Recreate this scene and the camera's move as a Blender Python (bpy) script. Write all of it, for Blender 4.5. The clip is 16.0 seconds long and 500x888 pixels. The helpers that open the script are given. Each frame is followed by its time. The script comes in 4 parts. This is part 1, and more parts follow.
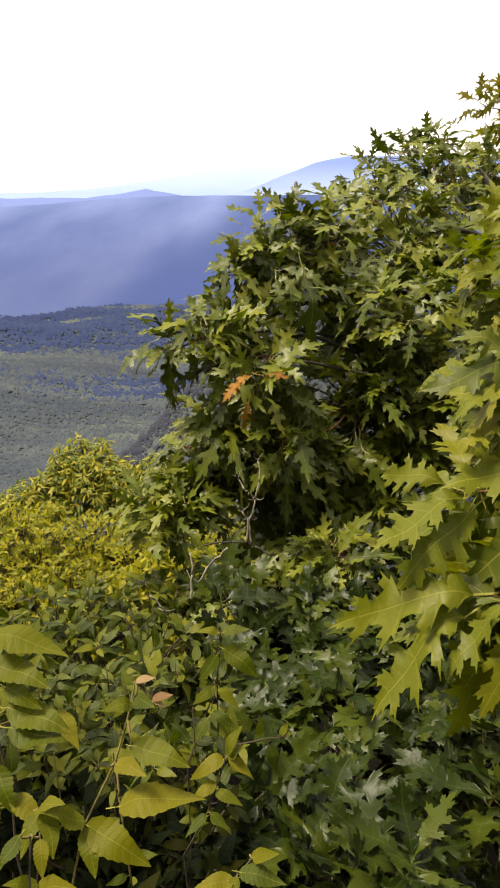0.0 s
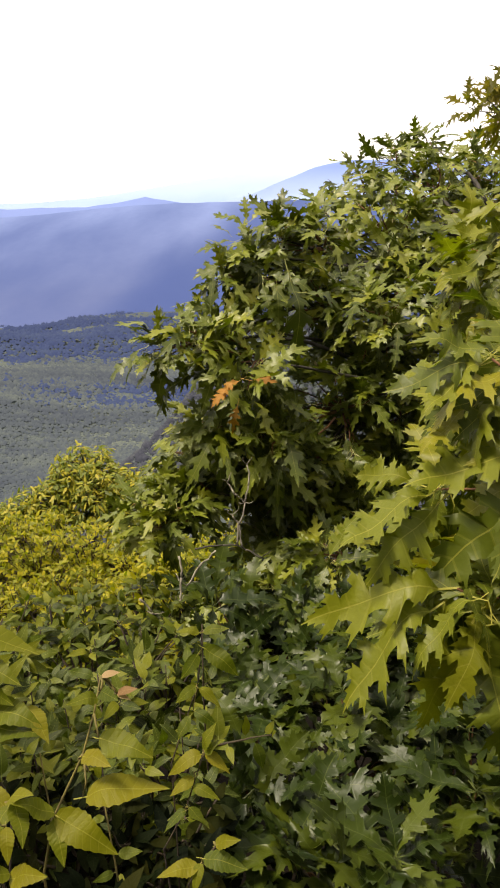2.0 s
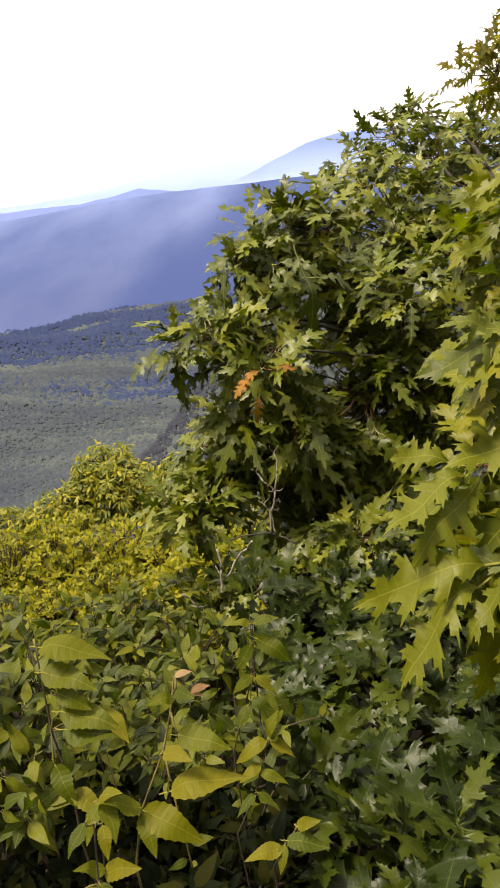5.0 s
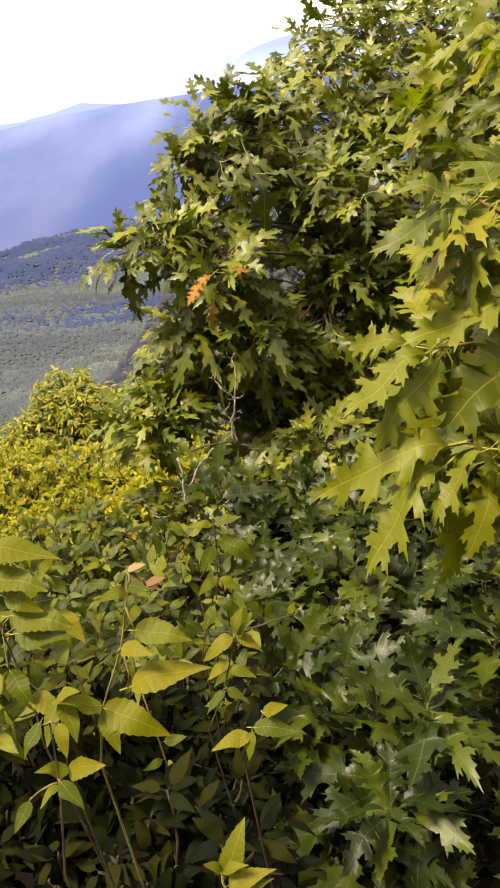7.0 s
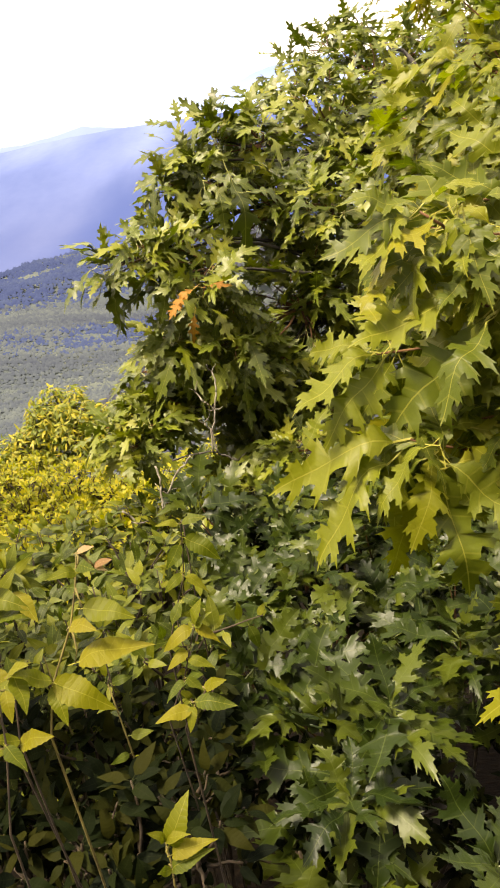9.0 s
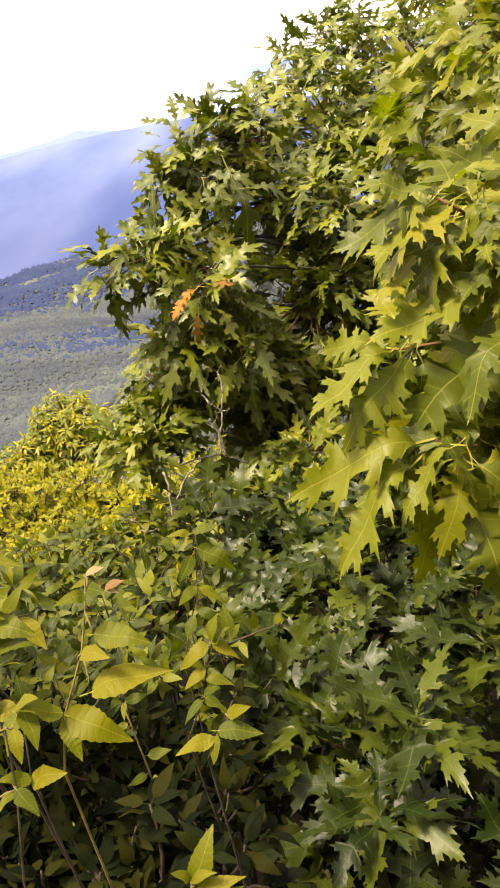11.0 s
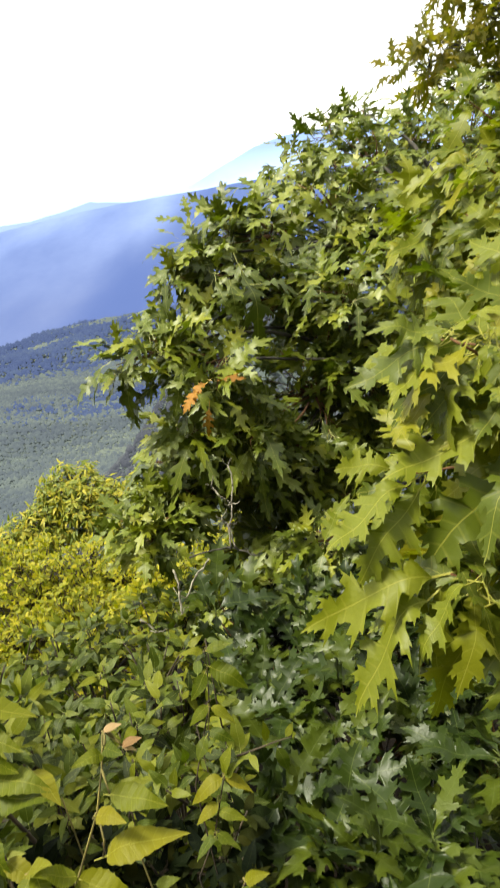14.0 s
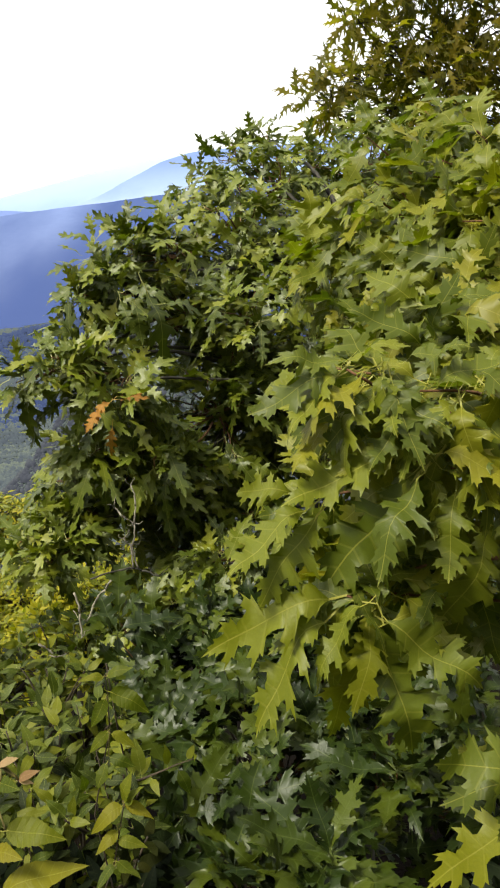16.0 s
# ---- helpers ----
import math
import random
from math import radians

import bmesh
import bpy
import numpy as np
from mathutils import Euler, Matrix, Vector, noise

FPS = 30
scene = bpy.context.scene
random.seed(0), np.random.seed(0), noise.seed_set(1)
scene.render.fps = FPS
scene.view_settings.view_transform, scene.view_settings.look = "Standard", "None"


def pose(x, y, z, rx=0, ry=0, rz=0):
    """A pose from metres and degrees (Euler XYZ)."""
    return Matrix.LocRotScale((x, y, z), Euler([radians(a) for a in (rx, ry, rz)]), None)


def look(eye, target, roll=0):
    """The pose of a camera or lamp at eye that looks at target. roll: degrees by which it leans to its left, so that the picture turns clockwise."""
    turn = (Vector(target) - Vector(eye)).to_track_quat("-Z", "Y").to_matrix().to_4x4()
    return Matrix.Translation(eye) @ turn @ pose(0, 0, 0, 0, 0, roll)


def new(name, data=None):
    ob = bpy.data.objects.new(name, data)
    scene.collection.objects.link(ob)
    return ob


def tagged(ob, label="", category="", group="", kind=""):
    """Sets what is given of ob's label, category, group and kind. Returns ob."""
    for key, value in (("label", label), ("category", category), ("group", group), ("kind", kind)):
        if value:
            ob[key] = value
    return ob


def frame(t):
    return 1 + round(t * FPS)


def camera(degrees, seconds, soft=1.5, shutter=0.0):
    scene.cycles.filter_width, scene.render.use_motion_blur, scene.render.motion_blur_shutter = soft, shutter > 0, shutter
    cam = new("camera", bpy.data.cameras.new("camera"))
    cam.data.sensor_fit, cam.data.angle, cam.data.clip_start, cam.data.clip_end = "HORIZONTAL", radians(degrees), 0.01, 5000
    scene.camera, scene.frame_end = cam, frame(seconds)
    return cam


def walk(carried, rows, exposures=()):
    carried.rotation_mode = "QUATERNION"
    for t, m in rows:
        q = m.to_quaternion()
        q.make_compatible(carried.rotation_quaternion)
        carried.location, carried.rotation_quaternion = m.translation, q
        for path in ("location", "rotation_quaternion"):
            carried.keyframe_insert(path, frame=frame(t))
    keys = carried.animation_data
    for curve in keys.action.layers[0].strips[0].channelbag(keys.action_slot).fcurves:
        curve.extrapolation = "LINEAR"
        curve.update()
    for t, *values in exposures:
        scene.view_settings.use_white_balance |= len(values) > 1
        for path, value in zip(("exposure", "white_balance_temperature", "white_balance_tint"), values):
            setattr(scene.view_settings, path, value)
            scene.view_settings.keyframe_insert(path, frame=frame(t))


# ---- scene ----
cam = camera(36.4, 16.0, soft=1.85, shutter=0.15)
PATH = [
    (0, (-0.0017, 0.0001, 1.5993), (-0.0092, 1.8940, 0.9566), -0.49),
    (0.5, (-0.0023, 0.0117, 1.5955), (-0.0082, 1.8978, 0.9303), -0.97),
    (1, (0.0143, 0.0042, 1.5942), (0.0251, 1.8849, 0.9138), -1.30),
    (1.5, (0.0294, -0.0072, 1.5882), (0.0502, 1.8786, 0.9222), -1.79),
    (2, (0.0409, -0.0264, 1.6036), (0.0237, 1.8720, 0.9747), -1.63),
    (2.5, (0.0248, -0.0141, 1.6046), (0.0358, 1.8828, 0.9710), -0.83),
    (3, (0.0164, -0.0012, 1.5970), (0.0292, 1.8908, 0.9490), -3.06),
    (5.5, (0.0114, -0.0507, 1.6337), (-0.0403, 1.8277, 0.9489), -7.30),
    (6, (0.0283, -0.0122, 1.5986), (-0.0066, 1.8060, 0.7661), -8.21),
    (6.5, (0.0378, -0.0019, 1.5826), (0.0148, 1.7925, 0.6996), -9.74),
    (7, (0.0202, -0.0143, 1.5729), (0.0251, 1.7879, 0.7058), -9.10),
    (7.5, (0.0523, -0.0491, 1.5781), (0.0683, 1.7524, 0.7097), -10.03),
    (8, (0.0680, -0.0709, 1.5588), (0.0879, 1.7414, 0.7130), -10.07),
    (8.5, (0.0778, -0.0932, 1.5583), (0.0980, 1.7271, 0.7298), -9.53),
    (9, (0.0692, -0.0732, 1.5595), (0.0863, 1.7510, 0.7397), -8.81),
    (11.5, (0.0597, -0.0207, 1.5429), (0.0700, 1.8012, 0.7179), -11.29),
    (12, (0.0791, -0.0333, 1.5394), (0.1400, 1.7779, 0.6931), -10.87),
    (12.5, (0.0789, -0.0339, 1.5477), (0.2289, 1.7703, 0.6979), -9.93),
    (13, (0.0384, -0.0196, 1.5757), (0.1415, 1.8245, 0.8084), -7.49),
    (13.5, (0.0434, 0.0351, 1.5993), (0.0663, 1.8376, 0.7330), -8.43),
    (14, (0.0613, 0.0021, 1.6280), (0.0832, 1.8878, 0.9619), -10.22),
    (14.5, (0.0804, -0.0349, 1.6919), (0.2729, 1.9078, 1.2576), -9.07),
    (15, (0.0924, -0.0291, 1.6826), (0.3013, 1.8972, 1.1869), -7.08),
    (15.5, (0.0742, -0.0210, 1.6713), (0.3086, 1.8841, 1.1096), -7.66),
    (16, (0.0650, -0.0078, 1.6445), (0.3401, 1.8586, 0.9803), -7.32),
]
EXPOSURES = [
    (0.0, 0.29, 7150, 15), (3.0, 0.34, 7200, 15), (6.5, 0.36, 7500, 17), (7.0, 0.80, 7650, 17), (7.5, 1.05, 7800, 17),
    (12.0, 1.06, 7850, 18), (12.5, 1.0, 7350, 8), (13.0, 1.0, 6650, -4), (13.5, 0.88, 6550, -3), (14.0, 0.84, 6700, 3),
    (14.5, -0.02, 6700, 12), (15.5, -0.02, 6700, 11), (16.0, 0.32, 6550, 6),
]
walk(cam, [(t, look(eye, target, roll)) for t, eye, target, roll in PATH], EXPOSURES)

from mathutils.geometry import tessellate_polygon

# ---- light: hazy white sky, soft high sun from the left ----
SUN_ELEVATION, SUN_AZIMUTH = radians(64), radians(255)
world = bpy.data.worlds.new("hazy_sky")
scene.world = world
world.use_nodes = True
wn, wl = world.node_tree.nodes, world.node_tree.links
sky = wn.new("ShaderNodeTexSky")
sky.sky_type = "NISHITA"
sky.sun_disc = False
sky.sun_elevation, sky.sun_rotation = SUN_ELEVATION, SUN_AZIMUTH
sky.dust_density, sky.altitude = 4.0, 900
pale = wn.new("ShaderNodeHueSaturation")
pale.inputs["Saturation"].default_value = 0.30
wl.new(sky.outputs[0], pale.inputs["Color"])
cloud = wn.new("ShaderNodeMix")
cloud.data_type = "RGBA"
cloud.inputs[0].default_value = 0.85
cloud.inputs["B"].default_value = (14.4, 14.2, 14.0, 1)
wl.new(pale.outputs[0], cloud.inputs["A"])
wl.new(cloud.outputs["Result"], wn["Background"].inputs["Color"])
wn["Background"].inputs["Strength"].default_value = 0.086
sun_data = bpy.data.lights.new("sun", "SUN")
sun_data.energy, sun_data.angle, sun_data.color = 5.6, radians(16), (1.0, 0.94, 0.80)
sun = new("sun", sun_data)
sun_dir = Vector((math.sin(SUN_AZIMUTH) * math.cos(SUN_ELEVATION), math.cos(SUN_AZIMUTH) * math.cos(SUN_ELEVATION), math.sin(SUN_ELEVATION)))
sun.matrix_world = Matrix.Translation((0, 0, 30)) @ sun_dir.to_track_quat("Z", "Y").to_matrix().to_4x4()


# ---- materials ----
def nodes_of(name):
    m = bpy.data.materials.new(name)
    m.use_nodes = True
    return m, m.node_tree.nodes, m.node_tree.links, m.node_tree.nodes["Principled BSDF"]


def math_node(n, l, op, a, b=None, c=None):
    k = n.new("ShaderNodeMath")
    k.operation = op
    for i, v in enumerate((a, b, c)):
        if v is None:
            continue
        if isinstance(v, (int, float)):
            k.inputs[i].default_value = v
        else:
            l.new(v, k.inputs[i])
    return k.outputs[0]


def mix_node(n, l, f, a, b, blend="MIX"):
    k = n.new("ShaderNodeMix")
    k.data_type, k.blend_type = "RGBA", blend
    for key, v in ((0, f), ("A", a), ("B", b)):
        if isinstance(v, (int, float)):
            k.inputs[key].default_value = v
        elif isinstance(v, tuple):
            k.inputs[key].default_value = (*v, 1)
        else:
            l.new(v, k.inputs[key])
    return k.outputs["Result"]


def noise_node(n, l, scale, detail=3.0, vector=None):
    k = n.new("ShaderNodeTexNoise")
    k.inputs["Scale"].default_value, k.inputs["Detail"].default_value = scale, detail
    if vector is not None:
        l.new(vector, k.inputs["Vector"])
    return k.outputs["Fac"]


def ramp_node(n, l, fac, stops):
    k = n.new("ShaderNodeValToRGB")
    el = k.color_ramp.elements
    while len(el) < len(stops):
        el.new(0.5)
    for e, (p, c) in zip(el, stops):
        e.position, e.color = p, (*c, 1)
    l.new(fac, k.inputs[0])
    return k.outputs[0]


def leaf_material(name, stops, vein, gloss=0.42, glow=0.3, ribs=9.0, spots=0.5, sheen=0.22, relief=0.6):
    """A leaf blade: each leaf its own green, pale midrib and side veins, blotches, light shining through."""
    m, n, l, bsdf = nodes_of(name)
    info, geo, uv = n.new("ShaderNodeObjectInfo"), n.new("ShaderNodeNewGeometry"), n.new("ShaderNodeUVMap")
    rand = math_node(n, l, "FRACT", math_node(n, l, "ADD", info.outputs["Random"], geo.outputs["Random Per Island"]))
    base = ramp_node(n, l, rand, stops)
    sep = n.new("ShaderNodeSeparateXYZ")
    l.new(uv.outputs[0], sep.inputs[0])
    u, v = sep.outputs[0], math_node(n, l, "ABSOLUTE", sep.outputs[1])
    coord = n.new("ShaderNodeTexCoord").outputs["Object"]
    blotch = noise_node(n, l, 28.0, 4.0, coord)
    fine = noise_node(n, l, 160.0, 3.0, coord)
    base = mix_node(n, l, math_node(n, l, "MULTIPLY", blotch, spots), base, mix_node(n, l, 1.0, base, (0.62, 0.66, 0.5), "MULTIPLY"))
    base = mix_node(n, l, math_node(n, l, "MULTIPLY", fine, 0.35), base, mix_node(n, l, 1.0, base, (1.35, 1.3, 1.0), "MULTIPLY"))
    rib = math_node(n, l, "LESS_THAN", v, 0.0028)
    side = math_node(n, l, "FRACT", math_node(n, l, "MULTIPLY", math_node(n, l, "SUBTRACT", u, math_node(n, l, "MULTIPLY", v, 0.8)), ribs))
    quilt = math_node(n, l, "ABSOLUTE", math_node(n, l, "SUBTRACT", side, 0.5))
    side = math_node(n, l, "LESS_THAN", quilt, 0.05)
    stalk = math_node(n, l, "LESS_THAN", u, 0.0)
    vein_mask = math_node(n, l, "MAXIMUM", math_node(n, l, "MAXIMUM", rib, stalk), math_node(n, l, "MULTIPLY", side, 0.30))
    colour = mix_node(n, l, math_node(n, l, "ADD", math_node(n, l, "MULTIPLY", vein_mask, 0.5), math_node(n, l, "MULTIPLY", stalk, 0.4)), base, vein)
    l.new(colour, bsdf.inputs["Base Color"])
    bsdf.inputs["Roughness"].default_value = gloss
    bsdf.inputs["Specular IOR Level"].default_value = sheen
    bump = n.new("ShaderNodeBump")
    bump.inputs["Strength"].default_value, bump.inputs["Distance"].default_value = 0.35, 0.002
    l.new(math_node(n, l, "ADD", math_node(n, l, "SUBTRACT", blotch, math_node(n, l, "MULTIPLY", vein_mask, 0.6)), math_node(n, l, "MULTIPLY", math_node(n, l, "POWER", quilt, 0.5), relief)), bump.inputs["Height"])
    l.new(bump.outputs[0], bsdf.inputs["Normal"])
    trans = n.new("ShaderNodeBsdfTranslucent")
    l.new(mix_node(n, l, 1.0, colour, (1.2, 1.45, 0.45), "MULTIPLY"), trans.inputs["Color"])
    both = n.new("ShaderNodeMixShader")
    both.inputs[0].default_value = glow
    l.new(bsdf.outputs[0], both.inputs[1])
    l.new(trans.outputs[0], both.inputs[2])
    l.new(both.outputs[0], n["Material Output"].inputs["Surface"])
    return m


def bark_material(name, dark, light, scale=40.0):
    m, n, l, bsdf = nodes_of(name)
    coord = n.new("ShaderNodeTexCoord").outputs["Object"]
    stretch = n.new("ShaderNodeMapping")
    stretch.inputs["Scale"].default_value = (1, 1, 0.3)
    l.new(coord, stretch.inputs["Vector"])
    grain, patch = noise_node(n, l, scale, 6.0, stretch.outputs[0]), noise_node(n, l, scale * 0.12, 3.0, coord)
    c = ramp_node(n, l, grain, [(0.3, dark), (0.7, light)])
    c = mix_node(n, l, patch, c, mix_node(n, l, 1.0, c, (0.7, 0.75, 0.65), "MULTIPLY"))
    l.new(c, bsdf.inputs["Base Color"])
    bsdf.inputs["Roughness"].default_value = 0.85
    bump = n.new("ShaderNodeBump")
    bump.inputs["Strength"].default_value, bump.inputs["Distance"].default_value = 0.8, 0.004
    l.new(grain, bump.inputs["Height"])
    l.new(bump.outputs[0], bsdf.inputs["Normal"])
    return m


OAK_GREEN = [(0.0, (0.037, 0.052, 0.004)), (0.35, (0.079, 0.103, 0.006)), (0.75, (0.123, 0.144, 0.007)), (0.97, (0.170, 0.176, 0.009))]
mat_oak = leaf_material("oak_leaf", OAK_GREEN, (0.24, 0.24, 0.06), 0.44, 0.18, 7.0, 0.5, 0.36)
# lighter oak leaf: sunlight on the near bough is put into its colour
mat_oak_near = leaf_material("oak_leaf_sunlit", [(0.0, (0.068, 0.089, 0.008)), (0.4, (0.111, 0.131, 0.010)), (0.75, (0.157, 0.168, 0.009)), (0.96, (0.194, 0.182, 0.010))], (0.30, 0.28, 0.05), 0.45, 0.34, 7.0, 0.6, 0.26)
# darker oak leaf, its colour lowered for the shade below the near bough
mat_oak_low = leaf_material("oak_leaf_glossy_shaded", [(0.0, (0.010, 0.019, 0.003)), (0.5, (0.020, 0.033, 0.003)), (0.9, (0.049, 0.064, 0.005))], (0.075, 0.095, 0.02), 0.40, 0.08, 7.0, 0.5, 0.22)
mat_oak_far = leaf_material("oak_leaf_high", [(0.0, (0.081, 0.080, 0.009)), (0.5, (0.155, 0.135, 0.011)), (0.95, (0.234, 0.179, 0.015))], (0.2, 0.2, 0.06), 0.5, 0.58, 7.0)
mat_birch = leaf_material("birch_leaf", [(0.0, (0.058, 0.080, 0.007)), (0.4, (0.104, 0.120, 0.007)), (0.8, (0.147, 0.151, 0.009)), (1.0, (0.182, 0.160, 0.009))], (0.30, 0.28, 0.05), 0.45, 0.42, 9.0, 0.5, 0.16, 0.7)
mat_shrub = leaf_material("shrub_leaf", [(0.0, (0.019, 0.028, 0.004)), (0.5, (0.061, 0.083, 0.006)), (0.9, (0.131, 0.139, 0.007))], (0.22, 0.24, 0.06), 0.5, 0.3, 9.0, 0.5, 0.22)
# shrub leaf again, its colour near black to stand for deep shade
mat_shrub_shaded = leaf_material("shrub_leaf_shaded", [(0.0, (0.003, 0.005, 0.003)), (0.5, (0.007, 0.011, 0.003)), (0.9, (0.017, 0.018, 0.003))], (0.02, 0.024, 0.008), 0.6, 0.15, 9.0, 0.5, 0.03)
mat_yellow = leaf_material("bush_leaf", [(0.0, (0.128, 0.145, 0.012)), (0.5, (0.218, 0.215, 0.012)), (0.9, (0.344, 0.294, 0.012))], (0.32, 0.3, 0.04), 0.5, 0.4, 8.0)
mat_chestnut = leaf_material("chestnut_leaf", [(0.0, (0.081, 0.113, 0.015)), (0.5, (0.173, 0.193, 0.020)), (0.9, (0.361, 0.301, 0.026))], (0.26, 0.26, 0.06), 0.45, 0.35, 12.0)
mat_dry = leaf_material("dry_leaf", [(0.0, (0.22, 0.10, 0.02)), (0.5, (0.34, 0.16, 0.025)), (1.0, (0.33, 0.20, 0.08))], (0.42, 0.28, 0.08), 0.6, 0.35, 8.0)
mat_withered = leaf_material("withered_leaf", [(0.0, (0.16, 0.085, 0.035)), (0.5, (0.26, 0.155, 0.075)), (1.0, (0.32, 0.23, 0.13))], (0.36, 0.26, 0.12), 0.6, 0.3, 8.0)
mat_bark = bark_material("oak_bark", (0.018, 0.015, 0.012), (0.06, 0.05, 0.042))
mat_twig = bark_material("red_brown_twig", (0.08, 0.032, 0.012), (0.20, 0.09, 0.03), 90.0)
mat_dead = bark_material("bleached_twig", (0.08, 0.065, 0.05), (0.34, 0.30, 0.24), 90.0)
mat_stem = bark_material("dark_stem", (0.018, 0.012, 0.008), (0.065, 0.042, 0.02), 90.0)


mat_shoot = bark_material("yellow_green_shoot", (0.07, 0.055, 0.014), (0.20, 0.16, 0.035), 90.0)


def ground_material():
    m, n, l, bsdf = nodes_of("leaf_litter_ground")
    coord = n.new("ShaderNodeTexCoord").outputs["Object"]
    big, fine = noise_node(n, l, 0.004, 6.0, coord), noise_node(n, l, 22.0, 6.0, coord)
    # far land tinted blue-grey, with haze put into the colour
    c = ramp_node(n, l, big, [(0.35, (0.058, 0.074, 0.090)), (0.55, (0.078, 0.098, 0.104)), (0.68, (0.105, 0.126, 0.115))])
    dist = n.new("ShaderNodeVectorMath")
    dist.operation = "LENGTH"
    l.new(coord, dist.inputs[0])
    hazy_land = n.new("ShaderNodeMapRange")
    hazy_land.inputs["From Min"].default_value, hazy_land.inputs["From Max"].default_value = 20.0, 120.0
    l.new(dist.outputs["Value"], hazy_land.inputs["Value"])
    # near litter held almost black to stand for shade under the plants
    shaded_litter = ramp_node(n, l, fine, [(0.3, (0.003, 0.0024, 0.0018)), (0.6, (0.008, 0.006, 0.004)), (0.8, (0.028, 0.019, 0.010))])
    c = mix_node(n, l, hazy_land.outputs[0], shaded_litter, c)
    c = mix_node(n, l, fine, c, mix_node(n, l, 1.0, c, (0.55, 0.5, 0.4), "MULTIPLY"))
    l.new(c, bsdf.inputs["Base Color"])
    bsdf.inputs["Roughness"].default_value = 0.95
    bsdf.inputs["Specular IOR Level"].default_value = 0.02
    bump = n.new("ShaderNodeBump")
    bump.inputs["Strength"].default_value, bump.inputs["Distance"].default_value = 0.6, 0.05
    l.new(fine, bump.inputs["Height"])
    l.new(bump.outputs[0], bsdf.inputs["Normal"])
    return m


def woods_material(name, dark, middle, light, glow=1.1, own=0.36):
    """Tree crowns seen through haze: far ones glow, the air's scattered light put into colour and emission."""
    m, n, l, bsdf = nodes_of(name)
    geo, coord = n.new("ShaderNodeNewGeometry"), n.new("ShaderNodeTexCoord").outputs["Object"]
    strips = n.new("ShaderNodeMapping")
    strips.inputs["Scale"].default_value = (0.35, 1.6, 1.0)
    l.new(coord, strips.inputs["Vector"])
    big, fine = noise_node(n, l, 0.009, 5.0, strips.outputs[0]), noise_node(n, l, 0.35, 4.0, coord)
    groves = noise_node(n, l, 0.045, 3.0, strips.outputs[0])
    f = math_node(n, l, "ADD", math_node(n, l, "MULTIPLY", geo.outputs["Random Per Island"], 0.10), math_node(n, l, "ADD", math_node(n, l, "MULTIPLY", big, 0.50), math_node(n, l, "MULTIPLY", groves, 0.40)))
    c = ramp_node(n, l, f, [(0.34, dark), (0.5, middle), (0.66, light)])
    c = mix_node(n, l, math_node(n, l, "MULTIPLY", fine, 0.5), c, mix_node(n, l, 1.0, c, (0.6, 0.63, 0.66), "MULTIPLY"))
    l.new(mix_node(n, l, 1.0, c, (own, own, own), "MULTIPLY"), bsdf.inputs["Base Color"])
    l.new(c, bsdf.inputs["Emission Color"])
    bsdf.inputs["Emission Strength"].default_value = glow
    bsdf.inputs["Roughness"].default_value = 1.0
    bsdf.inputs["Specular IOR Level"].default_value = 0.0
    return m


def backdrop_material(name, low, high, shade, z0, z1, glow, shade_line=None):
    """Distance behind air: bluish woods, the haze before them put into colour gradient and a little glow."""
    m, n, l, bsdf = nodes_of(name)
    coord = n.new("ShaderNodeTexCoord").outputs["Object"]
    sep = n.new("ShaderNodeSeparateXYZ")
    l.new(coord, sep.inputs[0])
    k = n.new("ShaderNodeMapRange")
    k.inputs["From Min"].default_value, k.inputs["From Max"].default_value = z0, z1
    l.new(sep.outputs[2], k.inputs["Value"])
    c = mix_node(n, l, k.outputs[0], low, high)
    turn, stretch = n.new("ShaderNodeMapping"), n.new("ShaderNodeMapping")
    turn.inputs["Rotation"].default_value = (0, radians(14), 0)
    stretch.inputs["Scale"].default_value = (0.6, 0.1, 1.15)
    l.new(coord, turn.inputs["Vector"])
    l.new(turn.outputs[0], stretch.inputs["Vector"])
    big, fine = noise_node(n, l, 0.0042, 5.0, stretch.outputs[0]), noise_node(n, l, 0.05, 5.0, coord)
    # noise mixes in darker blue, painting the shade of the spurs
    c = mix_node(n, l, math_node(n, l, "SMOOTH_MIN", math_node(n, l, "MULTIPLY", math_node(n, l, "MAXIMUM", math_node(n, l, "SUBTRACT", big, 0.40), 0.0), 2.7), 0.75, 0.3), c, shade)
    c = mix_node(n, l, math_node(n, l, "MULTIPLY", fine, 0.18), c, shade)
    # painted shade on the slope below a slanting line, its edge broken by noise
    if shade_line:
        edge = math_node(n, l, "SUBTRACT", math_node(n, l, "MULTIPLY", sep.outputs[0], shade_line[0]), math_node(n, l, "ADD", sep.outputs[2], shade_line[1]))
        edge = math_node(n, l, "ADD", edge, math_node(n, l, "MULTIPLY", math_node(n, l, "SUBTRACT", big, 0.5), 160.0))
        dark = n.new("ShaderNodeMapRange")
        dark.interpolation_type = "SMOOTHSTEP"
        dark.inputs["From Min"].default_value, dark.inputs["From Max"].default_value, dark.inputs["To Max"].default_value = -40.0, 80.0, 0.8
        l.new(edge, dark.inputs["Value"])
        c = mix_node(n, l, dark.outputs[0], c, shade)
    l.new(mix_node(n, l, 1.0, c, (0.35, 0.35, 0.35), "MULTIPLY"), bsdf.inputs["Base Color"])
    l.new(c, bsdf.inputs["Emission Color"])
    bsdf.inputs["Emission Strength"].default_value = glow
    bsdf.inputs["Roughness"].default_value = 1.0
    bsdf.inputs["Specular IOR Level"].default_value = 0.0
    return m


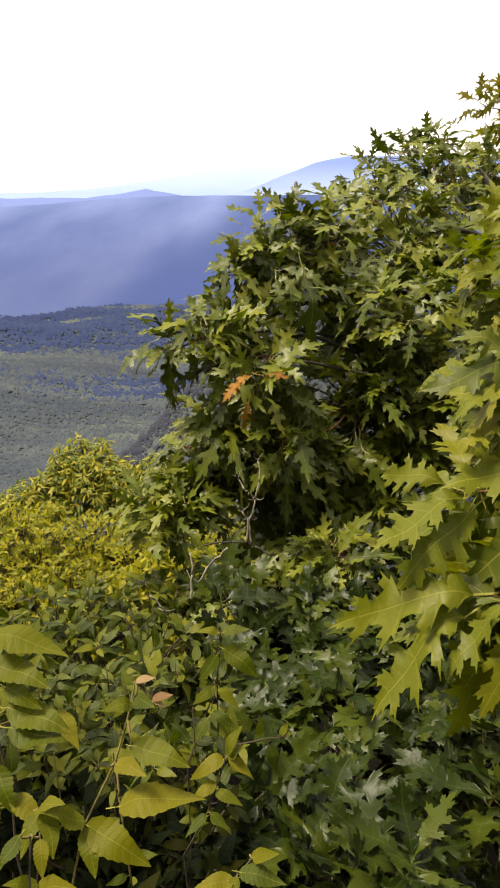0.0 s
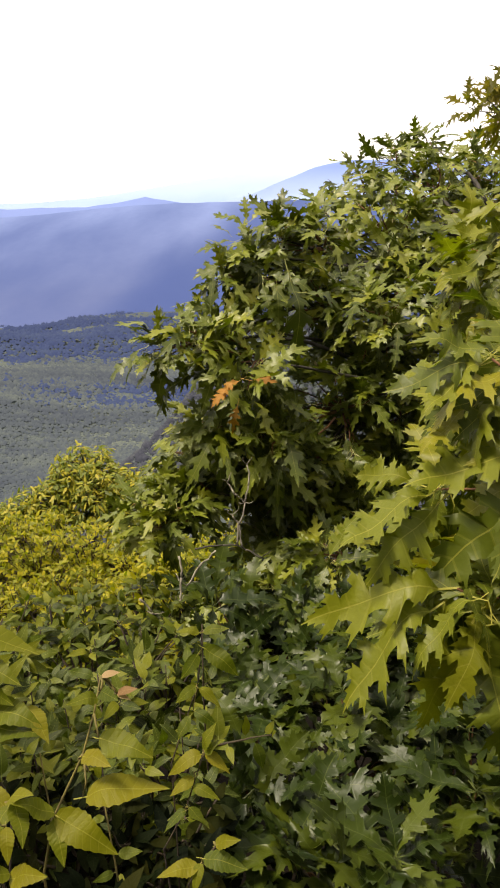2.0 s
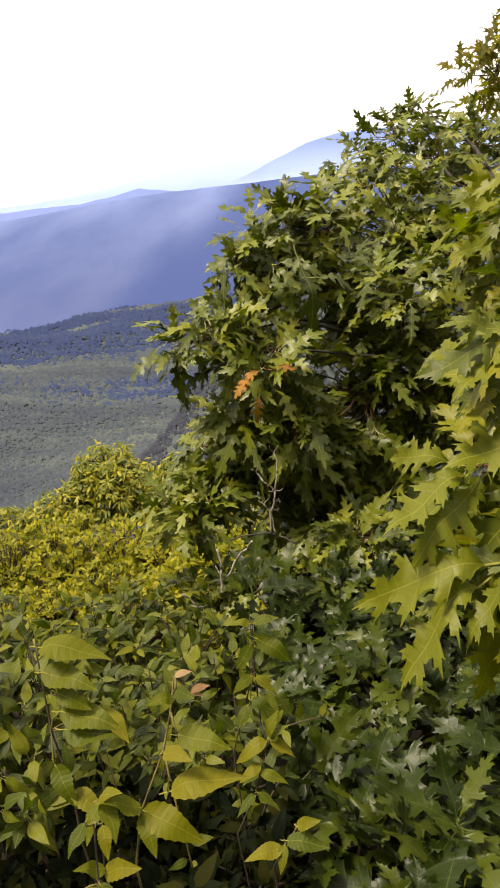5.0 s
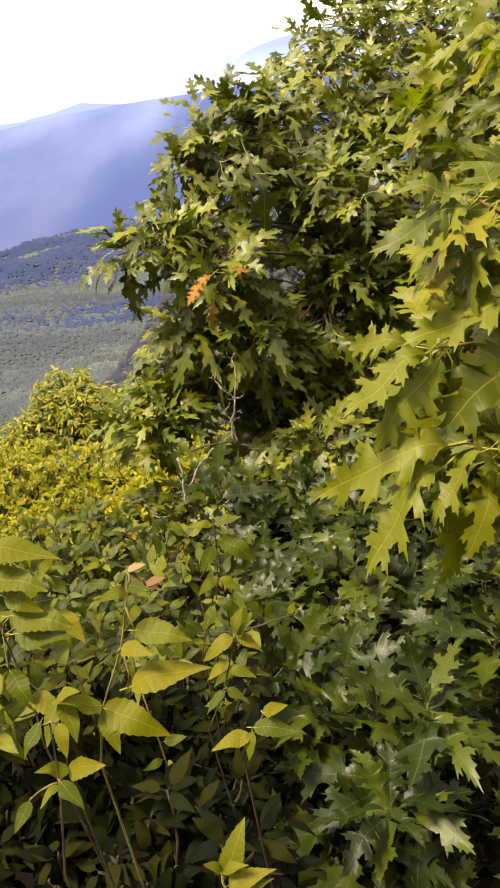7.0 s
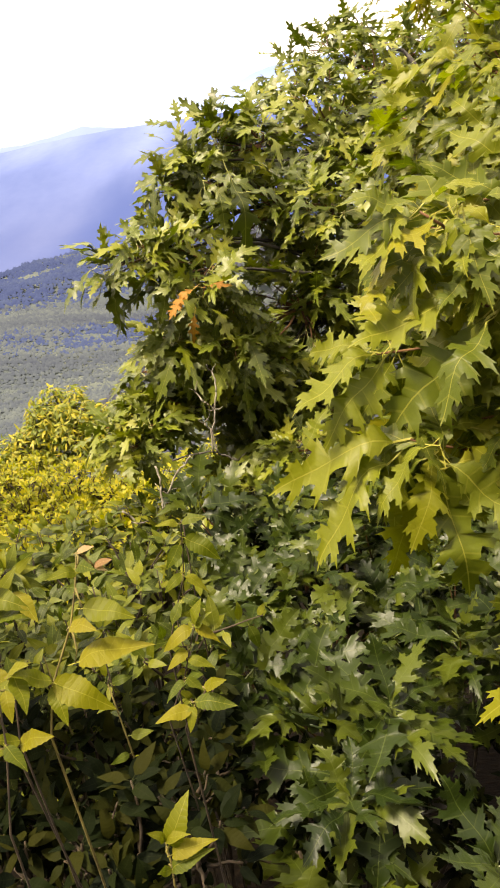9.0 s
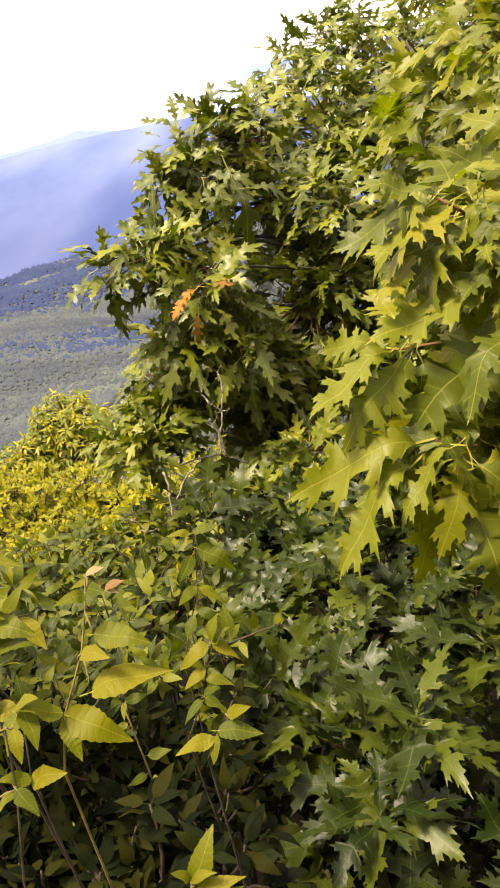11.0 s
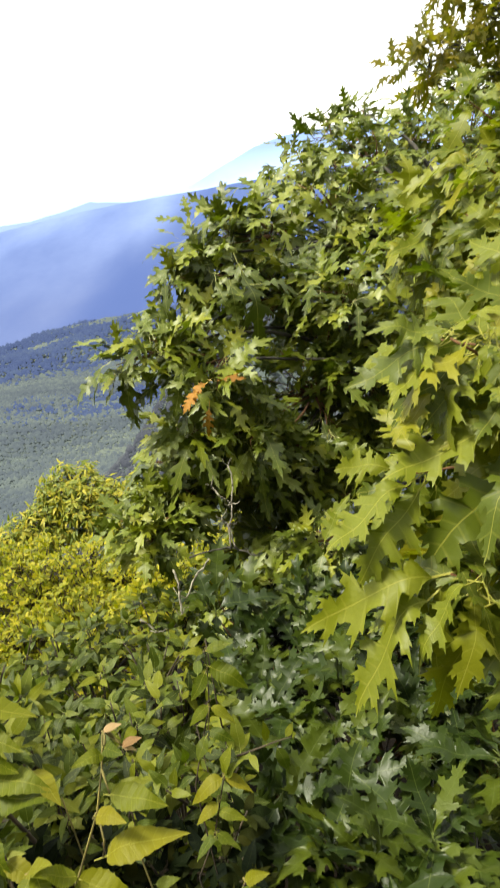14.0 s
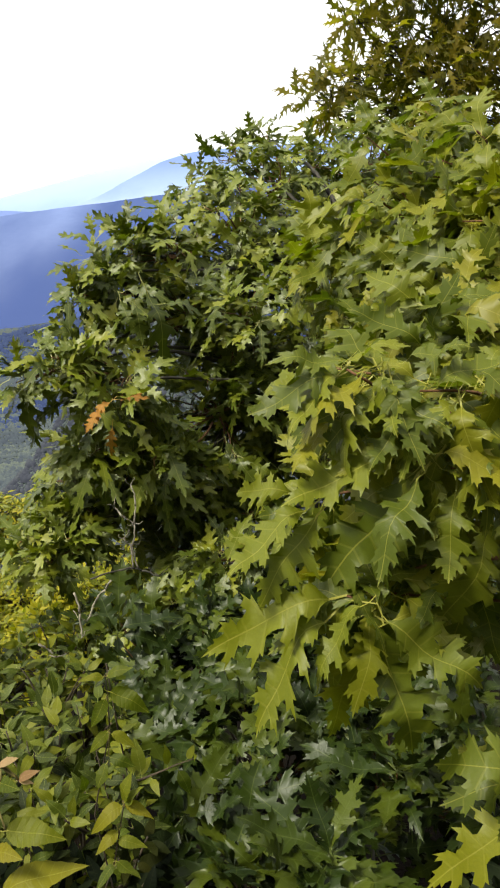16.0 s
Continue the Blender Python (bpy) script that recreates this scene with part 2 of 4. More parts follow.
# ---- mesh helpers ----
def part(name, data, material, parent=None, label="", kind=""):
    """Links a mesh, or a bmesh, as one object under a thing or a part."""
    if isinstance(data, bmesh.types.BMesh):
        me = bpy.data.meshes.new(name)
        data.to_mesh(me)
        data.free()
    else:
        me = data
    if material is not None and not me.materials:
        me.materials.append(material)
    ob = new(name, me)
    if parent is not None:
        ob.parent = parent
    return tagged(ob, label, "", "", kind)


def thing(name, place, label, category, group="", kind=""):
    ob = new(name)
    ob.empty_display_size = 0.1
    ob.location = place
    bpy.context.view_layer.update()
    return tagged(ob, label, category, group, kind)


def mesh_of(name, verts, faces, uvs=None, material=None, smooth=True):
    me = bpy.data.meshes.new(name)
    me.from_pydata(verts, [], faces)
    if uvs is not None:
        layer = me.uv_layers.new(name="UVMap")
        idx = np.empty(len(me.loops), np.int32)
        me.loops.foreach_get("vertex_index", idx)
        layer.data.foreach_set("uv", np.asarray(uvs, np.float32)[idx].ravel())
    if smooth:
        me.polygons.foreach_set("use_smooth", np.ones(len(me.polygons), bool))
    if material is not None:
        me.materials.append(material)
    me.update()
    return me


def tube(points, radii, sides=6):
    """Verts and faces of a tapered tube through points."""
    pts = [Vector(p) for p in points]
    verts, faces = [], []
    for i, p in enumerate(pts):
        d = (pts[min(i + 1, len(pts) - 1)] - pts[max(i - 1, 0)]).normalized()
        a = d.orthogonal().normalized()
        b = d.cross(a)
        for k in range(sides):
            w = 2 * math.pi * k / sides
            verts.append(tuple(p + (a * math.cos(w) + b * math.sin(w)) * radii[i]))
    for i in range(len(pts) - 1):
        for k in range(sides):
            faces.append((i * sides + k, i * sides + (k + 1) % sides, (i + 1) * sides + (k + 1) % sides, (i + 1) * sides + k))
    faces.append(tuple(range(sides))[::-1])
    faces.append(tuple((len(pts) - 1) * sides + k for k in range(sides)))
    return verts, faces


def wander(rng, a, b, steps, sway, sag=0.0):
    """A crooked line from a to b."""
    a, b = Vector(a), Vector(b)
    out, off = [], Vector((0, 0, 0))
    for i in range(steps + 1):
        f = i / steps
        if 0 < i < steps:
            off += Vector((rng.uniform(-1, 1), rng.uniform(-1, 1), rng.uniform(-1, 1))) * sway
        out.append(a.lerp(b, f) + off * math.sin(math.pi * f) - Vector((0, 0, sag * 4 * f * (1 - f))))
    return out


class Wood:
    """Gathers many thin twigs into one mesh."""

    def __init__(self):
        self.v, self.f = [], []

    def add(self, points, radii, sides=5):
        v, f = tube(points, radii, sides)
        k = len(self.v)
        self.v += v
        self.f += [tuple(i + k for i in q) for q in f]

    def link(self, name, material, parent, label="", kind=""):
        me = mesh_of(name, self.v, self.f, None, material)
        ob = part(name, me, material, parent, label, kind)
        ob.matrix_parent_inverse = parent.matrix_world.inverted()
        return ob


# ---- leaves ----
def leaf_shape(seed, outline, width=1.0, curl=0.2, fold=0.2, stalk=0.25, wave=0.05, ragged=0.1, ribs=10):
    """One leaf of length 1 along +y, face up +z: verts, faces, uvs."""
    rng = random.Random(seed)
    twist, bend_x = rng.uniform(-0.7, 0.7), rng.uniform(-0.16, 0.16)
    verts, uvs, faces = [], [], []

    def lift(x, y):
        return -curl * y * y + fold * abs(x) - (fold * 1.5 + 0.25) * x * x * 2 + twist * x * y + wave * math.sin(9 * y + 6 * x + seed)

    def put(x, y, v):
        verts.append((x + bend_x * y * y, y, lift(x, y)))
        uvs.append((y, v))
        return len(verts) - 1

    spine = [put(0, k / ribs, 0.0) for k in range(ribs + 1)]
    for side in (-1, 1):
        stretch = [1 + rng.uniform(-ragged, ragged) * 1.6 for _ in range(6)]
        rim = []
        for i, (u, w) in enumerate(outline):
            if not 0 < u < 1:
                continue
            f = i / len(outline) * 5
            k = stretch[int(f)] + (stretch[int(f) + 1] - stretch[int(f)]) * (f % 1)
            x = side * w * k * width * (1 + rng.uniform(-ragged, ragged) * 0.3)
            rim.append(put(x, u, side * w * 0.5))
        loop = spine + rim[::-1]
        for tri in tessellate_polygon([[Vector((verts[k][0], verts[k][1], 0)) for k in loop]]):
            a, b, c = (loop[k] for k in tri)
            area = (verts[b][0] - verts[a][0]) * (verts[c][1] - verts[a][1]) - (verts[c][0] - verts[a][0]) * (verts[b][1] - verts[a][1])
            faces.append((a, b, c) if area > 0 else (a, c, b))
    if stalk:
        k = len(verts)
        for s, (y, z) in ((0.008, (-stalk, stalk * 0.25)), (0.009, (-stalk * 0.5, stalk * 0.05)), (0.01, (0.03, lift(0, 0.0) + 0.004))):
            verts += [(-s, y, z), (s, y, z)]
            uvs += [(-0.2, 0), (-0.2, 0)]
        faces += [(k, k + 1, k + 3, k + 2), (k + 2, k + 3, k + 5, k + 4), (k + 4, k + 5, spine[1])]
    return np.array(verts), faces, np.array(uvs)


def lobed(core, reach, teeth=True):
    """Half outline of a bristle-tipped oak leaf: four pointed lobes, each with smaller teeth, and rounded bays between. Rows of u, half-width."""
    out = [(0.0, 0.01), (0.06, 0.028), (0.12, core * 0.6)]
    for u, w, bay, deep in ((0.20, 0.17, 0.285, 0.8), (0.385, 0.32, 0.485, 1.0), (0.60, 0.33, 0.695, 0.95), (0.785, 0.20, 0.86, 0.6)):
        w *= reach
        out.append((u - 0.06, max(core * deep, w * 0.40)))
        if teeth:
            out += [(u - 0.015, w * 0.80), (u - 0.002, w * 0.70)]
        out.append((u + 0.07, w))
        if teeth:
            out += [(u + 0.048, w * 0.74), (u + 0.085, w * 0.62)]
        out += [(u + 0.038, w * 0.42), (bay - 0.02, core * deep * 1.06), (bay + 0.015, core * deep)]
    return out + [(0.91, 0.085), (0.90, 0.045), (0.955, 0.045), (0.945, 0.020), (1.0, 0.0)]


def ovate(n, w, tip=1.0, saw=0.0):
    out = []
    for i in range(n):
        f = i / (n - 1)
        half = w * (math.sin(math.pi * f ** 0.75) ** 0.85) * (1 - 0.25 * f * tip) if 0 < f < 1 else 0.0
        out.append((f, half * (1 + (saw if i % 2 else -saw))))
    return out


SHAPES = {
    "oak": [leaf_shape(10 + i, lobed(0.085 + 0.012 * (i % 3), 0.98 + 0.06 * (i % 3)), 0.80, 0.15 + 0.11 * i, 0.20 + 0.16 * (i % 3)) for i in range(8)],
    "oak_broad": [leaf_shape(30 + i, lobed(0.115, 1.05), 0.88, 0.15 + 0.09 * i, 0.15 + 0.15 * (i % 4), 0.25, 0.075, 0.15) for i in range(9)],
    "oak_narrow": [leaf_shape(50 + i, lobed(0.105 + 0.01 * (i % 2), 1.0), 0.82, -0.05 + 0.10 * i, 0.40 + 0.20 * (i % 3)) for i in range(8)],
    "oak_high": [leaf_shape(150 + i, lobed(0.085, 1.0, False), 0.78, 0.12 + 0.10 * i, 0.25) for i in range(5)],
    "birch": [leaf_shape(70 + i, ovate(19, 0.27, 1.0, 0.045), 1.0, 0.20 + 0.13 * i, 0.30 + 0.16 * (i % 3), 0.16, 0.045, 0.03) for i in range(6)],
    "shrub": [leaf_shape(90 + i, ovate(8, 0.23), 1.0, 0.12 + 0.10 * i, 0.3, 0.15, 0.03, 0.03, 6) for i in range(5)],
    "small": [leaf_shape(110 + i, ovate(5, 0.27), 1.0, 0.1, 0.2, 0.0, 0.0, 0.05, 3) for i in range(3)],
    "lance": [leaf_shape(130 + i, ovate(7, 0.15), 1.0, 0.15 + 0.12 * i, 0.2, 0.08, 0.03, 0.03, 5) for i in range(4)],
}
LEAF_MESHES = {}


def leaf_mesh(kind, i, material):
    key = (kind, i, material.name)
    if key not in LEAF_MESHES:
        v, f, uv = SHAPES[kind][i]
        LEAF_MESHES[key] = mesh_of("leaf", v.tolist(), f, uv, material)
    return LEAF_MESHES[key]


class Leaves:
    """Gathers leaf poses; the nearest become leaves of their own, the rest one joined crown."""

    def __init__(self, kind, seed):
        self.kind, self.rng, self.poses, self.owner = kind, random.Random(seed), [], None

    def add(self, base, along, face, size):
        y = Vector(along).normalized()
        z = Vector(face)
        z = z - y * z.dot(y)
        z = z.normalized() if z.length > 1e-4 else y.orthogonal().normalized()
        x = y.cross(z)
        m = Matrix((x, y, z)).transposed().to_4x4() @ Matrix.Scale(size, 4)
        m.translation = Vector(base) + y * size * 0.2
        self.poses.append((self.rng.randrange(len(SHAPES[self.kind])), m, self.owner))

    def link(self, parent, material, singles=300, name="foliage", label=""):
        self.poses.sort(key=lambda p: p[1].translation.y)
        inverse = parent.matrix_world.inverted()
        for i, m, owner in self.poses[:singles]:
            ob = new("leaf", leaf_mesh(self.kind, i, material))
            ob.parent, ob.matrix_parent_inverse, ob.matrix_basis = (parent, inverse, m) if owner is None else (owner, Matrix(), m)
        rest = self.poses[singles:]
        if not rest:
            return
        vs, fs, us, k = [], [], [], 0
        for i in range(len(SHAPES[self.kind])):
            ms = [np.array(m) for j, m, _ in rest if j == i]
            if not ms:
                continue
            v, f, uv = SHAPES[self.kind][i]
            h = np.c_[v, np.ones(len(v))]
            for m in ms:
                vs.append((h @ m.T)[:, :3])
                us.append(uv)
                fs += [tuple(a + k for a in q) for q in f]
                k += len(v)
        me = mesh_of(name, np.concatenate(vs).tolist(), fs, np.concatenate(us), material)
        ob = part(name, me, material, parent, label, "stuff")
        ob.matrix_parent_inverse = inverse


UP = Vector((0, 0, 1))


def ball(rng):
    while True:
        v = Vector((rng.uniform(-1, 1), rng.uniform(-1, 1), rng.uniform(-1, 1)))
        if 0.05 < v.length < 1:
            return v.normalized()


def spray(leaves, tip, out, count, size, droop=0.35, lift=0.8, spread=1.0, front=(0, 0, 0)):
    """Leaves crowded round the end of a twig, as oaks carry them."""
    rng = leaves.rng
    out = Vector(out).normalized()
    side = out.orthogonal().normalized()
    for k in range(count):
        a = 2 * math.pi * (k * 0.382) + rng.uniform(-0.4, 0.4)
        ring = Matrix.Rotation(a, 3, out) @ side
        along = out * rng.uniform(0.35, 0.9) + ring * spread * rng.uniform(0.6, 1.1) - UP * droop * rng.uniform(0.3, 1.4)
        face = UP * lift + out * 0.5 + Vector(front) + ball(rng) * 0.7
        base = Vector(tip) - out * rng.uniform(0, 0.35) * size
        leaves.add(base, along, face, size * rng.uniform(0.68, 1.12))


def fan(leaves, tip, out, count, size):
    """Leaves spread like a hand of cards round the end of a twig, faces up and outwards."""
    rng = leaves.rng
    for k in range(count):
        n = (Vector((-0.1, -0.4, 0.85)) + ball(rng) * 0.5).normalized()
        o = Vector(out)
        o = (o - n * o.dot(n)).normalized()
        turn = radians(-100 + 200 * (k + rng.uniform(0.2, 0.8)) / count)
        along = Matrix.Rotation(turn, 3, n) @ o - UP * rng.uniform(0.0, 0.45)
        base = Vector(tip) - o * rng.uniform(0, 0.3) * size + n * rng.uniform(-0.02, 0.02)
        leaves.add(base, along, n, size * rng.uniform(0.75, 1.1))


def rosette(leaves, tip, count, size):
    """A ring of leaves round an upright twig end, cupped like a bowl that tilts towards the light."""
    rng = leaves.rng
    axis = (Vector((-0.08, -0.12, 0.95)) + ball(rng) * 0.4).normalized()
    side = axis.orthogonal().normalized()
    start = rng.uniform(0, 6.3)
    for k in range(count):
        ring = Matrix.Rotation(start + 2 * math.pi * (k + rng.uniform(-0.3, 0.3)) / count, 3, axis) @ side
        rise = rng.uniform(0.0, 1.2)
        leaves.add(Vector(tip) - ring * size * 0.1, ring + axis * rise, axis - ring * rise * 0.5 + ball(rng) * 0.35, size * rng.uniform(0.7, 1.15))


def clump(leaves, twigs, centre, radius, sprays, size, count=6, root=None, droop=0.35, squash=0.85, front=(0, 0, 0), lift=0.8, inner=0.25, rise=0.35):
    """A bough's end: twigs from its middle to sprays of leaves all over it."""
    rng, c = leaves.rng, Vector(centre)
    for k in range(sprays):
        d = ball(rng)
        r = radius * (rng.uniform(0.15, 0.6) if rng.random() < inner else rng.uniform(0.7, 1.02))
        tip = c + Vector((d.x, d.y, d.z * squash)) * r
        out = (d + UP * rise + Vector(front) * 0.3 + ball(rng) * 0.45).normalized()
        if twigs is not None:
            start = c + (Vector(root) - c) * 0.06 if root is not None else c
            twigs.add(wander(rng, start.lerp(tip, rng.uniform(0.0, 0.3)), tip, 3, radius * 0.06), [0.0045, 0.0035, 0.0025, 0.0018], 4)
        spray(leaves, tip, out, count + rng.randrange(-1, 2), size, droop, lift, 1.0, front)


GROWN = []


def limb(parent, rng, a, b, r0, r1, sway=0.05, steps=7, material=None, name="limb", sag=0.0):
    pts = wander(rng, a, b, steps, sway, sag)
    radii = [r0 + (r1 - r0) * (i / steps) ** 0.8 for i in range(steps + 1)]
    v, f = tube(pts, radii, 10)
    me = mesh_of(name, v, f, None, material or mat_bark)
    ob = part(name, me, material or mat_bark, parent)
    ob.matrix_parent_inverse = parent.matrix_world.inverted()
    GROWN.append(ob)
    return pts


# ---- land: slope, valley, hills ----
def smooth(a, b, x):
    t = min(max((x - a) / (b - a), 0.0), 1.0)
    return t * t * (3 - 2 * t)


VALLEY = -245.0


def spur_height(x, y):
    return 165 * math.exp(-((x - 40) / 120) ** 2 - ((y - 560) / 130) ** 2)


def land(x, y):
    """Height of the ground: an overlook, a steep drop and a wide valley."""
    r = math.hypot(x, y)
    if y < 0.3:
        # unseen rise behind the overlook, added to hold off sky light from the back
        sky_blocking_bank = 22 * smooth(1.2, 30, -y)
        far_side = smooth(60, 900, r) * 170
        return sky_blocking_bank - far_side + 0.3 * noise.noise((x * 0.05, y * 0.05, 0)) * smooth(2, 30, r) - 0.05 * max(0.0, min(abs(x), 60) - 3) * smooth(0, 10, 10 + y)
    drop = max(VALLEY, -0.62 * (y - 0.3) - 0.05 * max(0.0, abs(x) - 3))
    flat = smooth(330, 520, r)
    hills = 26 * noise.fractal((x * 0.0022 + 5, y * 0.0022, 1.7), 1.0, 2.0, 4)
    spur = spur_height(x, y)
    hill = 26 * math.exp(-((x + 420) / 260) ** 2 - ((y - 1330) / 90) ** 2) + 20 * math.exp(-((x + 120) / 200) ** 2 - ((y - 1450) / 90) ** 2)
    return drop + flat * (hills + spur + hill) + 0.15 * noise.noise((x * 0.6, y * 0.6, 3)) * smooth(1, 4, r)


def build_ground():
    radii = [0.0] + [0.4 * 1.095 ** i for i in range(104)]
    radii = [r for r in radii if r < 4900] + [4900.0]
    spokes = 220
    verts, faces = [(0.0, 0.0, land(0, 0))], []
    for r in radii[1:]:
        for k in range(spokes):
            a = 2 * math.pi * k / spokes
            x, y = r * math.sin(a), r * math.cos(a)
            verts.append((x, y, land(x, y)))
    for k in range(spokes):
        faces.append((0, 1 + (k + 1) % spokes, 1 + k))
    for i in range(len(radii) - 2):
        p, q = 1 + i * spokes, 1 + (i + 1) * spokes
        for k in range(spokes):
            k2 = (k + 1) % spokes
            faces.append((p + k, p + k2, q + k2, q + k))
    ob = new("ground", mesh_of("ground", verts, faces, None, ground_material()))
    tagged(ob, "steep wooded mountainside dropping to a wide green valley", "ground", "", "structure")


build_ground()


def ridge_line(name, label, crest, depth, y0, base, material, rough, seed):
    """A mountain ridge: slopes rising to a crest line whose height is crest(x) at y0."""
    cols, rows = 220, 26
    x0, x1 = -3600.0, 3600.0
    verts, faces = [], []
    for j in range(rows + 8):
        f = j / rows
        for i in range(cols + 1):
            x = x0 + (x1 - x0) * i / cols
            top = crest(x)
            if f <= 1:
                spurs = noise.fractal((x * 0.0019 + seed, f * 1.4 + 0.0006 * x, seed), 0.9, 2.1, 5)
                z = base + (top - base) * f ** 0.85 + rough * spurs * math.sin(math.pi * min(f, 1.0)) + rough * 0.05 * noise.fractal((x * 0.02, f * 9, seed), 0.9, 2.0, 3)
                y = y0 - depth * (1 - f)
            else:
                g = (f - 1) * rows / 8
                z, y = top - g * 160, y0 + g * 400
            verts.append((x, y, z))
    w = cols + 1
    for j in range(rows + 7):
        for i in range(cols):
            faces.append((j * w + i, j * w + i + 1, (j + 1) * w + i + 1, (j + 1) * w + i))
    ob = new(name, mesh_of(name, verts, faces, None, material))
    tagged(ob, label, "mountain", "mountain ridges", "structure")


def bump_at(x, c, w, h):
    return h * math.exp(-((x - c) / w) ** 2)


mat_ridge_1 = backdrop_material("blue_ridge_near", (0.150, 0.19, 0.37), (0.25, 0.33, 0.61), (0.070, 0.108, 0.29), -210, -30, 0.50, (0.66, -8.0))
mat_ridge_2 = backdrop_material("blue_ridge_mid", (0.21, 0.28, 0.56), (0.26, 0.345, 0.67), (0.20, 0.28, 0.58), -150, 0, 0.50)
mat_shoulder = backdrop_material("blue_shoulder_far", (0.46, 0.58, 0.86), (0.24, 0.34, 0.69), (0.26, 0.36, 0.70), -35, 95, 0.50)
# lightens upwards: the haze band above the horizon, painted on a far ridge
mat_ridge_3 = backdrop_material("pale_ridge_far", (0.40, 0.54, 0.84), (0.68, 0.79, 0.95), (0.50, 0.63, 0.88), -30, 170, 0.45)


def crest_1(x):
    return -26 - 30 * (1 - smooth(-900, -220, x)) + 2.5 * noise.fractal((x * 0.008, 2.2, 0), 0.9, 2, 4) - smooth(150, 1500, x) * 40


def crest_2(x):
    return -34 + bump_at(x, -385, 42, 16) + bump_at(x, -420, 110, 17) + bump_at(x, -320, 40, 5) + 5 * noise.fractal((x * 0.012, 7.2, 0), 0.8, 2, 5)


def crest_3(x):
    return -40 + smooth(-180, 450, x) * 162 - smooth(600, 1000, x) * 18 + 4 * noise.fractal((x * 0.008, 4.2, 0), 0.9, 2, 4)


def crest_4(x):
    return -24 + 180 * smooth(-1300, 600, x) + 4 * noise.fractal((x * 0.002, 9.2, 0), 0.9, 2, 4)


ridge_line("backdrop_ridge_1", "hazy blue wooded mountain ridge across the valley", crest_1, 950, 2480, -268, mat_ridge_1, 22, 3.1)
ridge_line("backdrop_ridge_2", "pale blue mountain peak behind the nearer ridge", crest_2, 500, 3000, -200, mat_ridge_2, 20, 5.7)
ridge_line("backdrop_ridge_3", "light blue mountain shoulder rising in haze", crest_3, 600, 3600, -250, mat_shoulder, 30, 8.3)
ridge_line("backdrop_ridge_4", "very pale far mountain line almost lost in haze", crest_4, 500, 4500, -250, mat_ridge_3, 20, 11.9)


def valley_woods(name, label, count, r0, r1, material, seed, zone):
    """Thousands of tree crowns over the land, as one wood. zone: slope, spur, valley or hills."""
    rng = random.Random(seed)
    octa = [Vector(p) for p in ((1, 0, 0), (0, 1, 0), (-1, 0, 0), (0, -1, 0), (0, 0, 1), (0, 0, -1))]
    tri = [(0, 1, 4), (1, 2, 4), (2, 3, 4), (3, 0, 4), (1, 0, 5), (2, 1, 5), (3, 2, 5), (0, 3, 5)]
    verts, faces = [], []
    for _ in range(count):
        r = math.sqrt(rng.uniform(r0 ** 2, r1 ** 2))
        a = radians(rng.uniform(-34, 20))
        x, y = r * math.sin(a), r * math.cos(a)
        if zone in ("valley", "hills"):
            if zone == "valley" and noise.noise((x * 0.004, y * 0.011, 4.4)) > 0.42:
                continue
            edge = 1120 + 260 * noise.noise((x * 0.004, y * 0.004, 7.7)) + rng.uniform(-35, 35)
            if (r > edge) != (zone == "hills"):
                continue
        on_spur = spur_height(x, y) > 24 + 8 * noise.noise((x * 0.03, y * 0.03, 1.1))
        if zone != "slope" and on_spur != (zone == "spur"):
            continue
        w = rng.uniform(1.1, 2.9) * rng.uniform(0.7, 1.4) * (1 + 0.7 * smooth(800, 1300, r))
        h = w * rng.uniform(0.5, 1.0)
        k, z, spin = len(verts), land(x, y), rng.uniform(0, 1.6)
        c, d = math.cos(spin), math.sin(spin)
        for v in octa:
            j = rng.uniform(0.6, 1.3)
            verts.append((x + (v.x * c - v.y * d) * w * j, y + (v.x * d + v.y * c) * w * j, z + h * 0.6 + v.z * h * j))
        faces += [(p + k, q + k, t + k) for p, q, t in tri]
    ob = new(name, mesh_of(name, verts, faces, None, material))
    tagged(ob, label, "forest", "", "stuff")


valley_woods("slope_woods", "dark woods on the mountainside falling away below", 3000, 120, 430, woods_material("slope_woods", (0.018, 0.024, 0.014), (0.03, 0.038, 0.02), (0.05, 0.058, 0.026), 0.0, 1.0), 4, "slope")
# spur, valley and hill woods carry painted haze as tint and glow, bluer farther
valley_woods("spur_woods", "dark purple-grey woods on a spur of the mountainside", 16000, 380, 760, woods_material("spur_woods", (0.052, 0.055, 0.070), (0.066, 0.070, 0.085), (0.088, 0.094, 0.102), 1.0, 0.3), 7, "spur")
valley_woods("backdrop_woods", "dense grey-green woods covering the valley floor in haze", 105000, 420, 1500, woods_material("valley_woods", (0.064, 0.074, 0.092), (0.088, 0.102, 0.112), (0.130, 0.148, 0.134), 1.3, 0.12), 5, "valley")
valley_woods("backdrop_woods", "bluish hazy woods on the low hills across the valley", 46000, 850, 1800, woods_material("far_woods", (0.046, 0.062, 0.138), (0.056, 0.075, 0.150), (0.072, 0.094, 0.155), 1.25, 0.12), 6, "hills")


